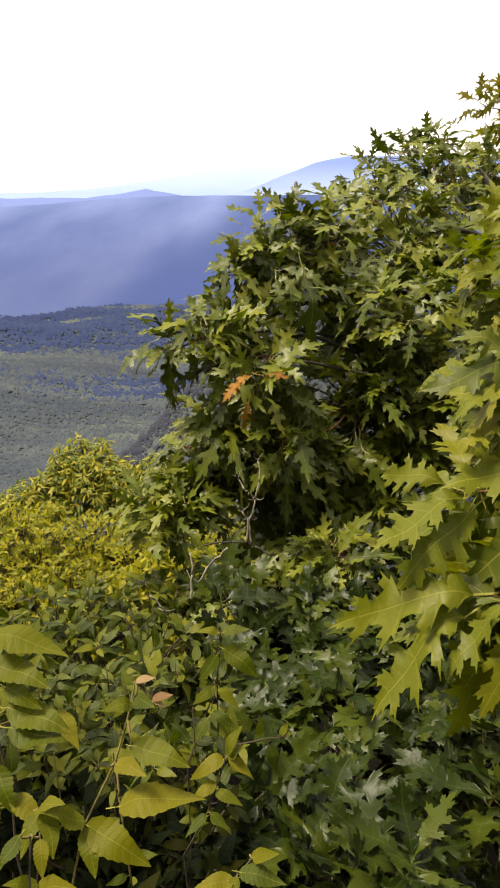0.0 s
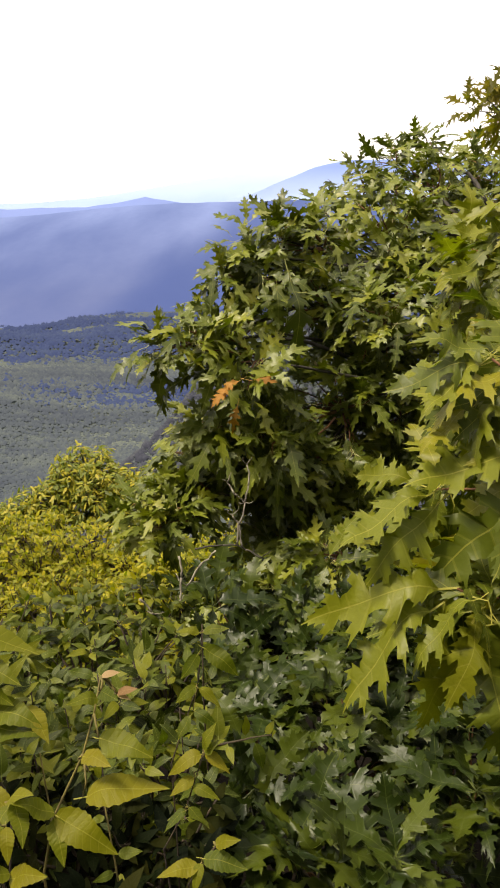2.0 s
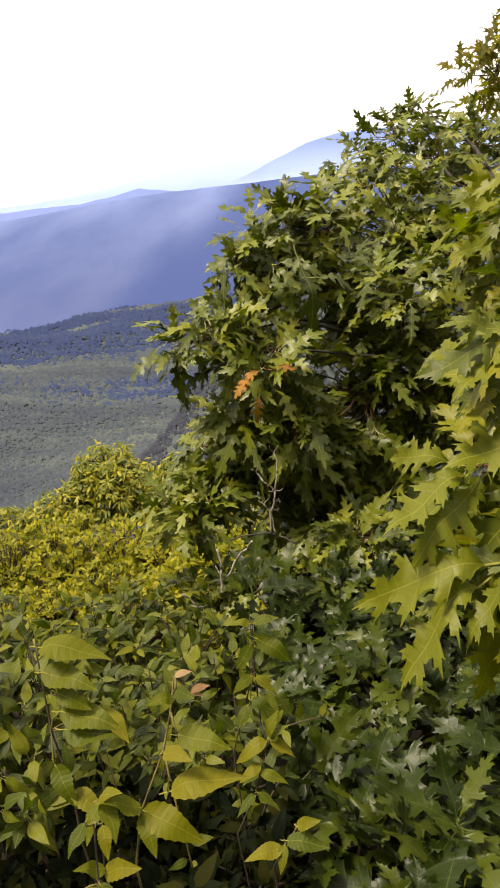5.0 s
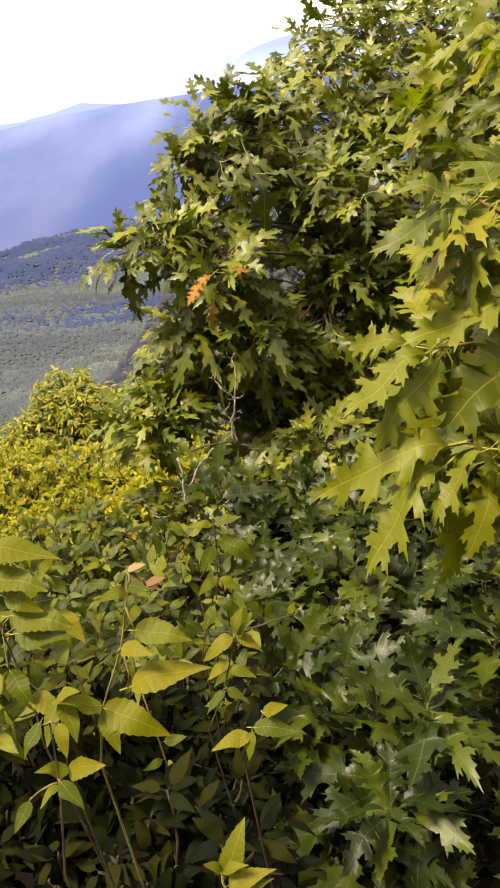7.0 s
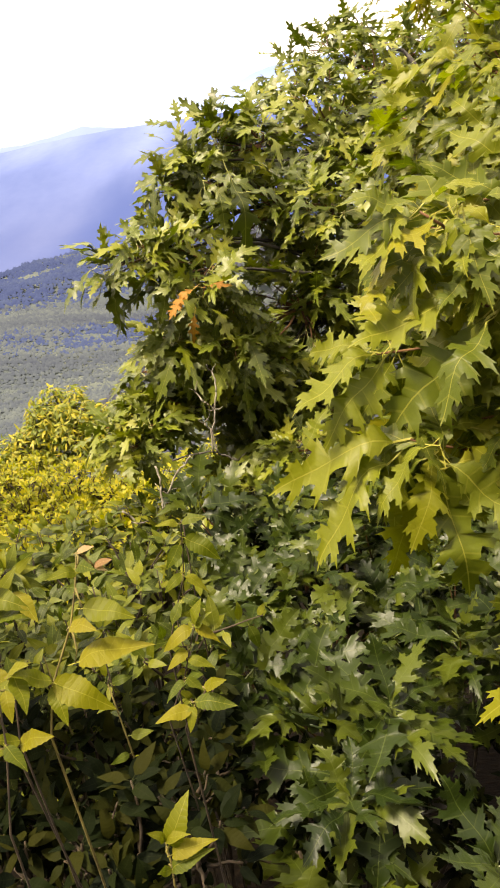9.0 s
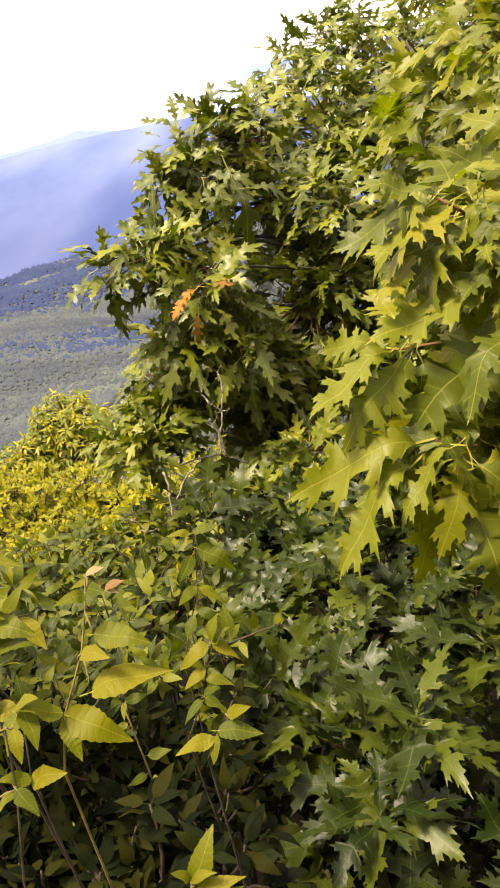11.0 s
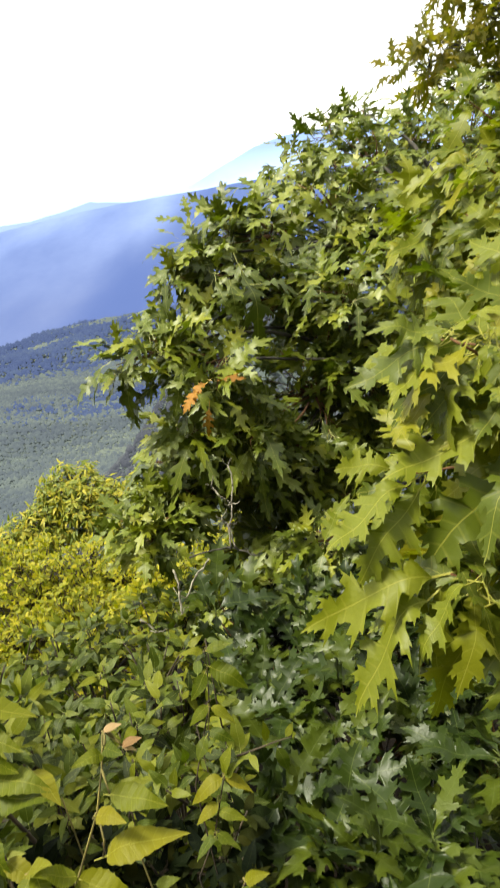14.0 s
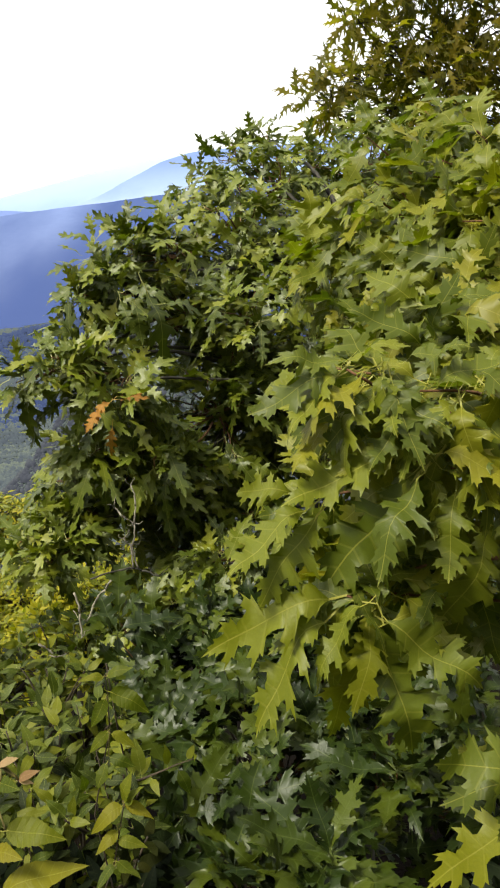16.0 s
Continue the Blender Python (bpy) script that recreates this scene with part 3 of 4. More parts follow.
# ---- the large oak ahead ----
def boughs(tree, rng, leaves, twigs, trunk_points, spots, size, front=(-0.1, -0.42, 0.2), droop=0.35, dense=1.0, lift=0.6):
    """For each bough end (place, radius) a limb from the trunk and a clump of leaves."""
    for place, radius in spots:
        c = Vector(place)
        root = min(trunk_points, key=lambda p: (p - c).length + max(0.0, p.z - c.z) * 2)
        d = (c - root).length
        limb(tree, rng, root, c, min(0.022, 0.006 + 0.008 * d), 0.003, 0.05 * d, 8)
        sprays = int(dense * 300 * radius ** 1.8 / (size / 0.14) ** 1.5) + 4
        clump(leaves, twigs, c, radius, sprays, size, 6, root, droop, 0.9, front, lift)
    return leaves


def big_oak():
    rng = random.Random(21)
    base = (0.95, 3.1, land(0.95, 3.1) - 0.1)
    tree = thing("oak_tree", base, "large red oak with dense dark green lobed leaves", "tree")
    trunk = limb(tree, rng, base, (1.15, 3.35, 1.35), 0.11, 0.03, 0.03, 10, None, "trunk")
    leaves, twigs = Leaves("oak", 3), Wood()
    left = [((0.083, 2.549, 1.331), 0.12), ((0.247, 2.734, 1.407), 0.12), ((-0.151, 2.329, 1.150), 0.08), ((-0.011, 2.312, 1.099), 0.13), ((0.25, 2.68, 1.20), 0.18), ((-0.029, 2.451, 1.199), 0.08), ((0.146, 2.695, 1.448), 0.06), ((-0.084, 2.298, 0.903), 0.05), ((0.060, 2.334, 0.853), 0.15), ((0.291, 2.454, 0.893), 0.19), ((0.070, 2.712, 0.409), 0.14), ((0.192, 2.594, 0.528), 0.12), ((0.36, 2.75, 0.62), 0.19), ((0.473, 2.602, 1.171), 0.20)]
    right = [((0.335, 2.992, 1.389), 0.18), ((0.537, 3.704, 1.615), 0.09), ((0.570, 3.103, 1.401), 0.24), ((0.74, 3.964, 1.73), 0.08), ((0.964, 4.207, 1.80), 0.08), ((0.876, 3.679, 1.539), 0.22), ((1.18, 4.156, 1.64), 0.16), ((0.766, 2.944, 1.242), 0.24), ((0.570, 2.618, 0.906), 0.21), ((0.812, 2.657, 1.018), 0.25), ((0.60, 2.65, 0.75), 0.20), ((1.422, 3.908, 1.583), 0.34), ((1.281, 3.148, 1.214), 0.34), ((1.303, 2.820, 0.869), 0.33), ((0.842, 2.365, 0.778), 0.24)]
    under = [((-0.14, 2.40, 0.85), 0.05), ((-0.21, 2.46, 0.73), 0.05), ((-0.28, 2.38, 0.63), 0.06), ((-0.19, 2.33, 0.65), 0.08), ((-0.37, 2.30, 0.62), 0.04), ((-0.21, 2.24, 0.60), 0.06), ((-0.30, 2.23, 0.58), 0.04), ((-0.08, 2.51, 0.70), 0.07), ((-0.11, 2.54, 0.56), 0.05), ((0.06, 2.37, 0.78), 0.08), ((0.21, 2.37, 0.75), 0.08), ((0.11, 2.64, 0.47), 0.12), ((0.30, 2.60, 0.51), 0.11), ((0.39, 2.39, 0.51), 0.09), ((0.14, 2.45, 0.39), 0.08), ((0.26, 2.08, 0.53), 0.07), ((0.43, 2.53, 0.60), 0.09), ((-0.01, 2.36, 0.89), 0.07), ((-0.01, 2.64, 0.63), 0.08), ((0.015, 2.30, 0.34), 0.08), ((-0.04, 2.12, 0.38), 0.06), ((0.07, 2.17, 0.37), 0.07)]
    boughs(tree, rng, leaves, twigs, trunk, left, 0.132, (-0.12, -0.22, 0.3), 0.0, 1.2, 0.7)
    boughs(tree, rng, leaves, twigs, trunk, under, 0.125, (-0.15, -0.45, 0.3), 0.0, 1.6, 0.9)
    boughs(tree, rng, leaves, twigs, trunk, right, 0.132, (-0.1, -0.25, 0.3), 0.03, 1.15, 0.7)
    boughs(tree, rng, leaves, twigs, trunk, [((-0.235, 2.285, 1.160), 0.05), ((-0.06, 2.50, 1.34), 0.04), ((0.06, 2.57, 1.40), 0.05)], 0.115, (-0.2, -0.2, 0.35), -0.1, 1.0, 0.9)
    edge = [((0.027, 2.555, 1.502), (-0.066, 2.577, 1.550)), ((0.028, 2.557, 1.507), (0.024, 2.592, 1.586)), ((0.036, 2.558, 1.511), (0.088, 2.584, 1.570)), ((-0.014, 2.532, 1.451), (-0.136, 2.534, 1.452)), ((-0.026, 2.540, 1.469), (-0.072, 2.563, 1.519)), ((0.015, 2.513, 1.409), (-0.126, 2.448, 1.385)), ((-0.054, 2.477, 1.327), (-0.184, 2.462, 1.292)), ((-0.120, 2.440, 1.245), (-0.194, 2.466, 1.300)), ((-0.290, 2.27, 1.16), (-0.400, 2.217, 1.108)), ((-0.215, 2.283, 1.137), (-0.296, 2.232, 1.020)), ((-0.155, 2.257, 1.080), (-0.282, 2.233, 1.025)), ((0.149, 2.386, 1.372), (0.227, 2.262, 1.221)), ((0.116, 2.366, 1.329), (0.122, 2.316, 1.217)), ((0.190, 2.354, 1.303), (0.306, 2.358, 1.315)), ((-0.067, 2.222, 1.126), (-0.113, 2.169, 1.007))]
    for a, b in edge:
        a, b = Vector(a), Vector(b)
        leaves.add(a - (b - a) * 0.1, b - a, (rng.uniform(-0.2, 0.5), -0.5, 0.85), (b - a).length * 1.05)
    dry = Leaves("oak", 31)
    for a, b in [((0.002, 2.147, 1.083), (0.107, 2.098, 1.097)), ((0.011, 2.149, 1.086), (-0.076, 2.090, 1.075)), ((-0.016, 2.144, 1.075), (-0.082, 2.075, 1.043)), ((-0.007, 2.123, 1.028), (-0.034, 2.085, 0.945))]:
        a, b = Vector(a), Vector(b)
        dry.add(a, b - a, (0.2, -0.3, 1.0), (b - a).length * 0.85)
    dry.link(tree, mat_dry)
    dead = [[(-0.007, 1.926, 0.651), (-0.014, 1.947, 0.710), (0.003, 1.968, 0.768)], [(0.003, 1.968, 0.768), (0.015, 1.984, 0.814), (0.012, 2.004, 0.869)], [(0.003, 1.968, 0.768), (-0.025, 1.976, 0.792), (-0.044, 1.987, 0.822)], [(-0.012, 1.947, 0.710), (-0.033, 1.956, 0.736)], [(-0.021, 1.928, 0.655), (-0.017, 1.950, 0.718)], [(-0.141, 1.925, 0.648), (-0.062, 1.928, 0.656), (0.001, 1.924, 0.643), (0.048, 1.916, 0.620)], [(-0.152, 1.612, 0.783), (-0.146, 1.595, 0.735), (-0.149, 1.577, 0.685)], [(-0.063, 1.616, 0.794), (-0.097, 1.606, 0.766), (-0.134, 1.588, 0.716)], [(-0.236, 1.509, 0.730), (-0.202, 1.497, 0.696)]]
    for k, points in enumerate(dead):
        skin = mat_bark if k == 5 else mat_dead
        for a, b in zip(points, points[1:]):
            limb(tree, rng, a, b, 0.0028, 0.0022, 0.004, 5, skin, "dead_twig")
        tip = Vector(points[-1])
        for side in (-0.03, 0.03):
            limb(tree, rng, tip, tip + Vector((side * rng.uniform(0.3, 0.9), rng.uniform(-0.02, 0.02), rng.uniform(0.0, 0.03))), 0.0018, 0.0008, 0.004, 4, skin, "dead_twig")
    twigs.link("twigwork", mat_twig, tree, "thin red-brown twigs", "stuff")
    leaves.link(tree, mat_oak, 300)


big_oak()


# ---- the oak whose bough hangs close by ----
def near_oak():
    rng = random.Random(22)
    base = (1.75, 0.9, land(1.75, 0.9) - 0.1)
    tree = thing("oak_tree", base, "oak with a sunlit yellow-green bough hanging close by", "tree")
    trunk = limb(tree, rng, base, (1.6, 1.3, 2.4), 0.10, 0.05, 0.02, 10, None, "trunk")
    leaves, twigs = Leaves("oak_broad", 4), Wood()
    def boughlet(points, blades):
        """A twig that reaches in from the trunk, with its blades and fans of leaves along it."""
        root = min(trunk, key=lambda p: (p - Vector(points[0])).length)
        points = [Vector(p) + Vector((0, 0.06, -0.01)) for p in points[:-2]] + [Vector(p) for p in points[-2:]]
        line = wander(rng, root, points[0], 7, 0.03, 0.04)[:-1] + points
        radii = [0.0060 - 0.0045 * k / (len(line) - 1) for k in range(len(line))]
        v, f = tube(line, radii, 8)
        twig = part("limb", mesh_of("limb", v, f, None, mat_twig), mat_twig, tree)
        twig.matrix_parent_inverse = tree.matrix_world.inverted()
        leaves.owner = twig
        for a, b in blades:
            a, b = Vector(a), Vector(b)
            leaves.add(a - (b - a) * 0.12, b - a, (rng.uniform(-0.5, 0.5), rng.uniform(-0.8, -0.2), 0.8), (b - a).length * 0.97)
        tip, out = Vector(points[-1]), Vector(points[-1]) - Vector(points[-2])
        fan(leaves, tip + Vector((0.02, 0.03, -0.01)), out, 8, 0.11)
        for k in range(1, len(points) - 1):
            fan(leaves, Vector(points[k]) + Vector((0, -0.01, 0.0)), out + ball(rng) * 0.4 - UP * 0.15, 7, 0.112)
        leaves.owner = None

    boughlet([(0.513, 0.804, 1.312), (0.437, 0.827, 1.345), (0.379, 0.845, 1.370), (0.348, 0.856, 1.389), (0.324, 0.866, 1.407)],
             [((0.321, 0.868, 1.412), (0.246, 0.850, 1.451)), ((0.323, 0.868, 1.412), (0.366, 0.836, 1.460)), ((0.318, 0.867, 1.406), (0.232, 0.825, 1.375)), ((0.324, 0.865, 1.405), (0.215, 0.839, 1.405)), ((0.352, 0.849, 1.372), (0.276, 0.815, 1.363)), ((0.296, 0.850, 1.349), (0.229, 0.810, 1.330))])
    boughlet([(0.537, 0.766, 1.213), (0.481, 0.786, 1.247), (0.434, 0.803, 1.275), (0.398, 0.812, 1.286), (0.376, 0.820, 1.299)],
             [((0.401, 0.811, 1.283), (0.241, 0.758, 1.190)), ((0.432, 0.799, 1.264), (0.379, 0.733, 1.176)), ((0.470, 0.778, 1.221), (0.402, 0.706, 1.111)), ((0.376, 0.820, 1.299), (0.219, 0.801, 1.302)), ((0.254, 0.823, 1.256), (0.131, 0.788, 1.228)), ((0.267, 0.819, 1.250), (0.164, 0.768, 1.186)), ((0.425, 0.807, 1.283), (0.455, 0.777, 1.331)), ((0.474, 0.788, 1.251), (0.491, 0.714, 1.168))])
    boughlet([(0.497, 0.749, 1.148), (0.415, 0.762, 1.152), (0.344, 0.770, 1.144), (0.301, 0.773, 1.136), (0.276, 0.781, 1.148)],
             [((0.269, 0.782, 1.148), (0.113, 0.769, 1.167)), ((0.299, 0.769, 1.123), (0.329, 0.671, 0.980)), ((0.298, 0.768, 1.120), (0.234, 0.695, 1.008)), ((0.305, 0.766, 1.119), (0.409, 0.685, 1.053)), ((0.255, 0.777, 1.129), (0.120, 0.741, 1.092)), ((0.277, 0.784, 1.156), (0.314, 0.730, 1.140))])
    boughlet([(0.570, 0.798, 1.318), (0.500, 0.821, 1.353), (0.448, 0.833, 1.367), (0.400, 0.843, 1.372)],
             [((0.396, 0.855, 1.406), (0.449, 0.816, 1.440)), ((0.399, 0.837, 1.356), (0.315, 0.794, 1.320)), ((0.417, 0.839, 1.370), (0.497, 0.805, 1.428)), ((0.501, 0.829, 1.377), (0.478, 0.766, 1.309)), ((0.453, 0.830, 1.359), (0.377, 0.790, 1.334))])
    boughlet([(0.573, 0.649, 0.885), (0.512, 0.660, 0.892), (0.473, 0.671, 0.907)],
             [((0.474, 0.672, 0.910), (0.346, 0.671, 0.975)), ((0.470, 0.659, 0.871), (0.328, 0.635, 0.866))])
    ends = [((0.36, 1.06, 1.36), (-0.8, -0.2, 0.3)), ((0.47, 0.92, 1.24), (-0.9, -0.1, 0.1)), ((0.30, 0.87, 1.10), (-0.8, -0.3, -0.1)),
            ((0.44, 1.06, 1.31), (-0.7, -0.2, 0.3)), ((0.28, 0.97, 1.20), (-0.9, -0.1, 0.0)), ((0.55, 0.98, 1.31), (-0.4, -0.4, 0.3)),
            ((0.49, 0.88, 1.10), (-0.3, -0.4, -0.5)), ((0.42, 0.97, 1.17), (-0.7, -0.3, -0.1)), ((0.46, 0.93, 1.12), (-0.5, -0.3, -0.4)),
            ((0.48, 1.14, 1.37), (-0.6, -0.3, 0.4)), ((0.58, 1.05, 1.38), (-0.6, -0.3, 0.4)), ((0.41, 1.04, 1.27), (-0.8, -0.2, 0.1)),
            ((0.62, 0.90, 1.18), (-0.6, -0.3, -0.2)), ((0.56, 0.85, 1.02), (-0.5, -0.3, -0.4))]
    for place, out in ends:
        c, o = Vector(place), Vector(out)
        root = min(trunk, key=lambda p: (p - c).length)
        limb(tree, rng, root, c, 0.0055, 0.0018, 0.045, 9, mat_twig, "limb", 0.05)
        leaves.owner = GROWN[-1]
        fan(leaves, c, o, 9, 0.118)
        fan(leaves, c - o.normalized() * 0.07 + Vector((0, 0.03, 0.0)), o, 5, 0.10)
        leaves.owner = None
    masses = [((0.611, 1.650, 1.410), 0.14), ((0.665, 1.508, 1.484), 0.15), ((0.694, 1.316, 1.409), 0.15), ((0.576, 1.253, 1.333), 0.13), ((0.865, 1.558, 1.559), 0.16), ((0.629, 1.086, 1.337), 0.14), ((0.833, 1.995, 1.567), 0.16), ((0.845, 1.305, 1.440), 0.20), ((0.685, 1.001, 1.274), 0.14), ((1.007, 2.095, 1.621), 0.16)]
    boughs(tree, rng, leaves, twigs, trunk, masses, 0.118, (-0.1, -0.4, 0.35), 0.25, 1.15)
    crown = [((1.75, 1.7, 2.8), 0.30), ((2.1, 1.5, 3.1), 0.4)]
    boughs(tree, rng, leaves, twigs, trunk, crown, 0.14, (0, 0, 0.3), 0.35, 0.3)
    twigs.link("twigwork", mat_twig, tree, "thin orange-brown twigs", "stuff")
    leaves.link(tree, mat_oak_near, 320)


near_oak()


# ---- the oak that stands higher on the slope ----
def high_oak():
    rng = random.Random(23)
    base = (3.5, 5.4, land(3.5, 5.4) - 0.2)
    tree = thing("oak_tree", base, "tall oak with thin crown and sky showing between leaves", "tree")
    trunk = limb(tree, rng, base, (3.3, 5.2, 4.4), 0.15, 0.05, 0.04, 12, None, "trunk")
    leaves, twigs = Leaves("oak_high", 5), Wood()
    spots = [((1.37, 4.59, 1.99), 0.15), ((1.59, 4.59, 2.08), 0.17), ((1.56, 4.66, 1.91), 0.12), ((1.82, 4.63, 1.93), 0.19), ((1.86, 4.70, 2.21), 0.19), ((2.13, 4.72, 2.00), 0.25), ((1.67, 4.67, 2.41), 0.07), ((1.86, 4.79, 2.56), 0.19), ((1.89, 4.88, 2.92), 0.15), ((2.10, 4.94, 2.83), 0.26), ((2.29, 4.96, 2.59), 0.30), ((2.54, 4.99, 2.80), 0.32), ((2.18, 4.90, 2.30), 0.25), ((2.46, 4.86, 2.29), 0.32), ((2.36, 4.76, 1.84), 0.25), ((2.09, 4.76, 1.74), 0.16), ((2.09, 5.07, 3.34), 0.28), ((2.62, 5.25, 3.47), 0.47), ((2.92, 5.05, 2.82), 0.44), ((2.85, 4.88, 2.12), 0.44)]
    boughs(tree, rng, leaves, twigs, trunk, spots, 0.158, (0, -0.3, 0), 0.2, 0.72)
    twigs.link("twigwork", mat_bark, tree, "dark thin twigs", "stuff")
    leaves.link(tree, mat_oak_far, 250)


high_oak()


# ---- low glossy oak below ----
def low_oak():
    rng = random.Random(24)
    base = (0.55, 1.9, land(0.55, 1.9) - 0.1)
    tree = thing("oak_tree", base, "young oak with glossy dark blue-green narrow-lobed leaves", "tree")
    trunk = limb(tree, rng, base, (0.5, 1.75, 0.22), 0.05, 0.02, 0.02, 8, None, "trunk")
    leaves, twigs = Leaves("oak_narrow", 6), Wood()
    boughs_at = [limb(tree, rng, trunk[-1 - k % 4], (x, y, 0.24), 0.014, 0.005, 0.05, 8) for k, (x, y) in enumerate(((0.05, 1.8), (0.2, 1.4), (0.2, 1.05), (0.45, 1.3), (0.7, 1.5), (0.15, 0.9), (0.0, 1.4), (0.35, 2.0), (0.65, 2.0)))]
    joints = [p for line in boughs_at for p in line[2:]]
    y = 0.76
    while y < 2.35:
        x = 0.06 - 0.2 * (y - 0.9) + 0.35 * smooth(1.85, 2.1, y) + rng.uniform(0, 0.05)
        while x < 0.35 + 0.32 * y:
            c = Vector((x + rng.uniform(-0.035, 0.035), y + rng.uniform(-0.04, 0.04), 0.42 + 0.09 * noise.noise((x * 5, y * 5, 2.0)) + rng.uniform(-0.04, 0.05) - 0.12 * (1 - smooth(0.75, 1.0, y)) - 0.12 * smooth(1.85, 2.2, y)))
            x += 0.088
            hollow = math.hypot((c.x - 0.44) / 0.24, (c.y - 0.84) / 0.22)
            if hollow < 1 or rng.random() < 0.20 + 0.35 * (1 - smooth(0.85, 1.0, c.y)):
                continue
            root = min(joints, key=lambda p: (p - c).length)
            twigs.add(wander(rng, root, c, 4, 0.015), [0.0035, 0.003, 0.0026, 0.0022, 0.0016], 5)
            rosette(leaves, c, rng.randrange(5, 8), rng.uniform(0.12, 0.155) * (1.2 - 0.2 * smooth(0.9, 1.5, c.y)))
            if rng.random() < 0.4:
                spray(leaves, c - Vector((0, 0, 0.10)), ball(rng) + UP * 0.3 - Vector((0, 0.3, 0)), 4, 0.14, 0.1, 0.7, 1.0, (0, -0.3, 0.2))
        y += 0.088
    for place, size in (((0.260, 0.986, 0.507), 0.16), ((0.426, 1.092, 0.550), 0.15), ((0.300, 0.562, 0.637), 0.13), ((0.149, 0.820, 0.477), 0.13), ((0.014, 1.176, 0.483), 0.13), ((0.216, 1.414, 0.527), 0.13)):
        c = Vector(place)
        root = min(joints, key=lambda p: (p - c).length) if c.y > 0.65 else Vector((c.x + 0.06, c.y + 0.05, land(c.x, c.y) - 0.03))
        twigs.add(wander(rng, root, c, 4, 0.015), [0.0035, 0.003, 0.0026, 0.0022, 0.0016], 5)
        rosette(leaves, c, 7, size)
    twigs.link("twigwork", mat_twig, tree, "thin red-brown twigs", "stuff")
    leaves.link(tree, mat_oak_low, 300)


low_oak()


# ---- birch saplings ----
def sapling(foot, top, kind, material, size, pairs, label, seed, name="shrub_shoot", start=0.35):
    """A thin upright stem with leaves set one after another, and short side shoots."""
    rng = random.Random(seed)
    base = (foot[0], foot[1], land(foot[0], foot[1]) - 0.03)
    tree = thing(name, base, label, "sapling", "saplings by the overlook")
    pts = wander(rng, base, top, 10, 0.012)
    v, f = tube(pts, [0.0042 - 0.003 * i / 10 for i in range(11)], 7)
    skin = mat_shoot if kind == "birch" else mat_stem
    ob = part("stem", mesh_of("stem", v, f, None, skin), skin, tree)
    ob.matrix_parent_inverse = tree.matrix_world.inverted()
    leaves = Leaves(kind, seed)

    def dress(line, count, f0):
        for k in range(count):
            f = f0 + (1 - f0) * k / max(1, count - 1)
            i = min(int(f * (len(line) - 1)), len(line) - 2)
            p = line[i].lerp(line[i + 1], f * (len(line) - 1) - i)
            d = (line[i + 1] - line[i]).normalized()
            a = k * 2.4 + rng.uniform(-0.5, 0.5)
            ring = Matrix.Rotation(a, 3, d) @ d.orthogonal().normalized()
            along = ring + d * rng.uniform(0.2, 0.7) - UP * rng.uniform(0.0, 0.5)
            leaves.add(p, along, UP + Vector((0, -0.5, 0)) + ball(rng) * 0.45, size * rng.uniform(0.6, 1.1) * (1 - 0.35 * f * (f > 0.85)))

    dress(pts, pairs, start)
    for k in range(pairs // 5):
        f = rng.uniform(start, 0.85)
        p = pts[int(f * 10)]
        d = (ball(rng) + UP * 0.8 + Vector((0, -0.2, 0))).normalized()
        line = wander(rng, p, p + d * rng.uniform(1.2, 2.6) * size, 4, 0.006)
        v, f = tube(line, [0.003, 0.0025, 0.002, 0.0015, 0.001], 5)
        ob = part("twig", mesh_of("twig", v, f, None, skin), skin, tree)
        ob.matrix_parent_inverse = tree.matrix_world.inverted()
        leaves.owner = ob
        dress(line, 7, 0.2)
        leaves.owner = None
    leaves.link(tree, material, 200)


def young_birch(points, blades, dry=(), seed=1, skin=None):
    """A slender stem from the ground through given places, each blade joined to it by its stalk."""
    rng = random.Random(seed)
    foot = Vector(points[0]) + Vector((rng.uniform(-0.05, 0.05), 0.10, 0))
    base = (foot.x, foot.y, land(foot.x, foot.y) - 0.03)
    tree = thing("birch_sapling", base, "birch sapling with broad toothed yellow-green leaves", "sapling", "saplings by the overlook")
    line = wander(rng, base, points[0], 6, 0.01)[:-1] + [Vector(p) for p in points]
    v, f = tube(line, [0.0019 - 0.0011 * k / (len(line) - 1) for k in range(len(line))], 7)
    ob = part("stem", mesh_of("stem", v, f, None, skin or mat_stem), skin or mat_stem, tree)
    ob.matrix_parent_inverse = tree.matrix_world.inverted()
    for rows, material in ((blades, mat_birch), (dry, mat_withered)):
        leaves = Leaves("birch" if material == mat_birch else "shrub", seed)
        for a, b in rows:
            a, b = Vector(a), Vector(b)
            if (b - a).length > 0.075:
                a = b + (a - b).normalized() * 0.075
            leaves.add(a - (b - a) * 0.14, b - a, (rng.uniform(-0.6, 0.6), -0.35, 0.85), (b - a).length * (0.84 if material == mat_birch else 0.64))
            near = min(line, key=lambda p: (p - a).length)
            if (near - a).length > 0.008:
                v, f = tube(wander(rng, near, a, 3, 0.003), [0.0012, 0.0011, 0.001, 0.0008], 5)
                ob = part("twig", mesh_of("twig", v, f, None, mat_shoot), mat_shoot, tree)
                ob.matrix_parent_inverse = tree.matrix_world.inverted()
        leaves.link(tree, material)


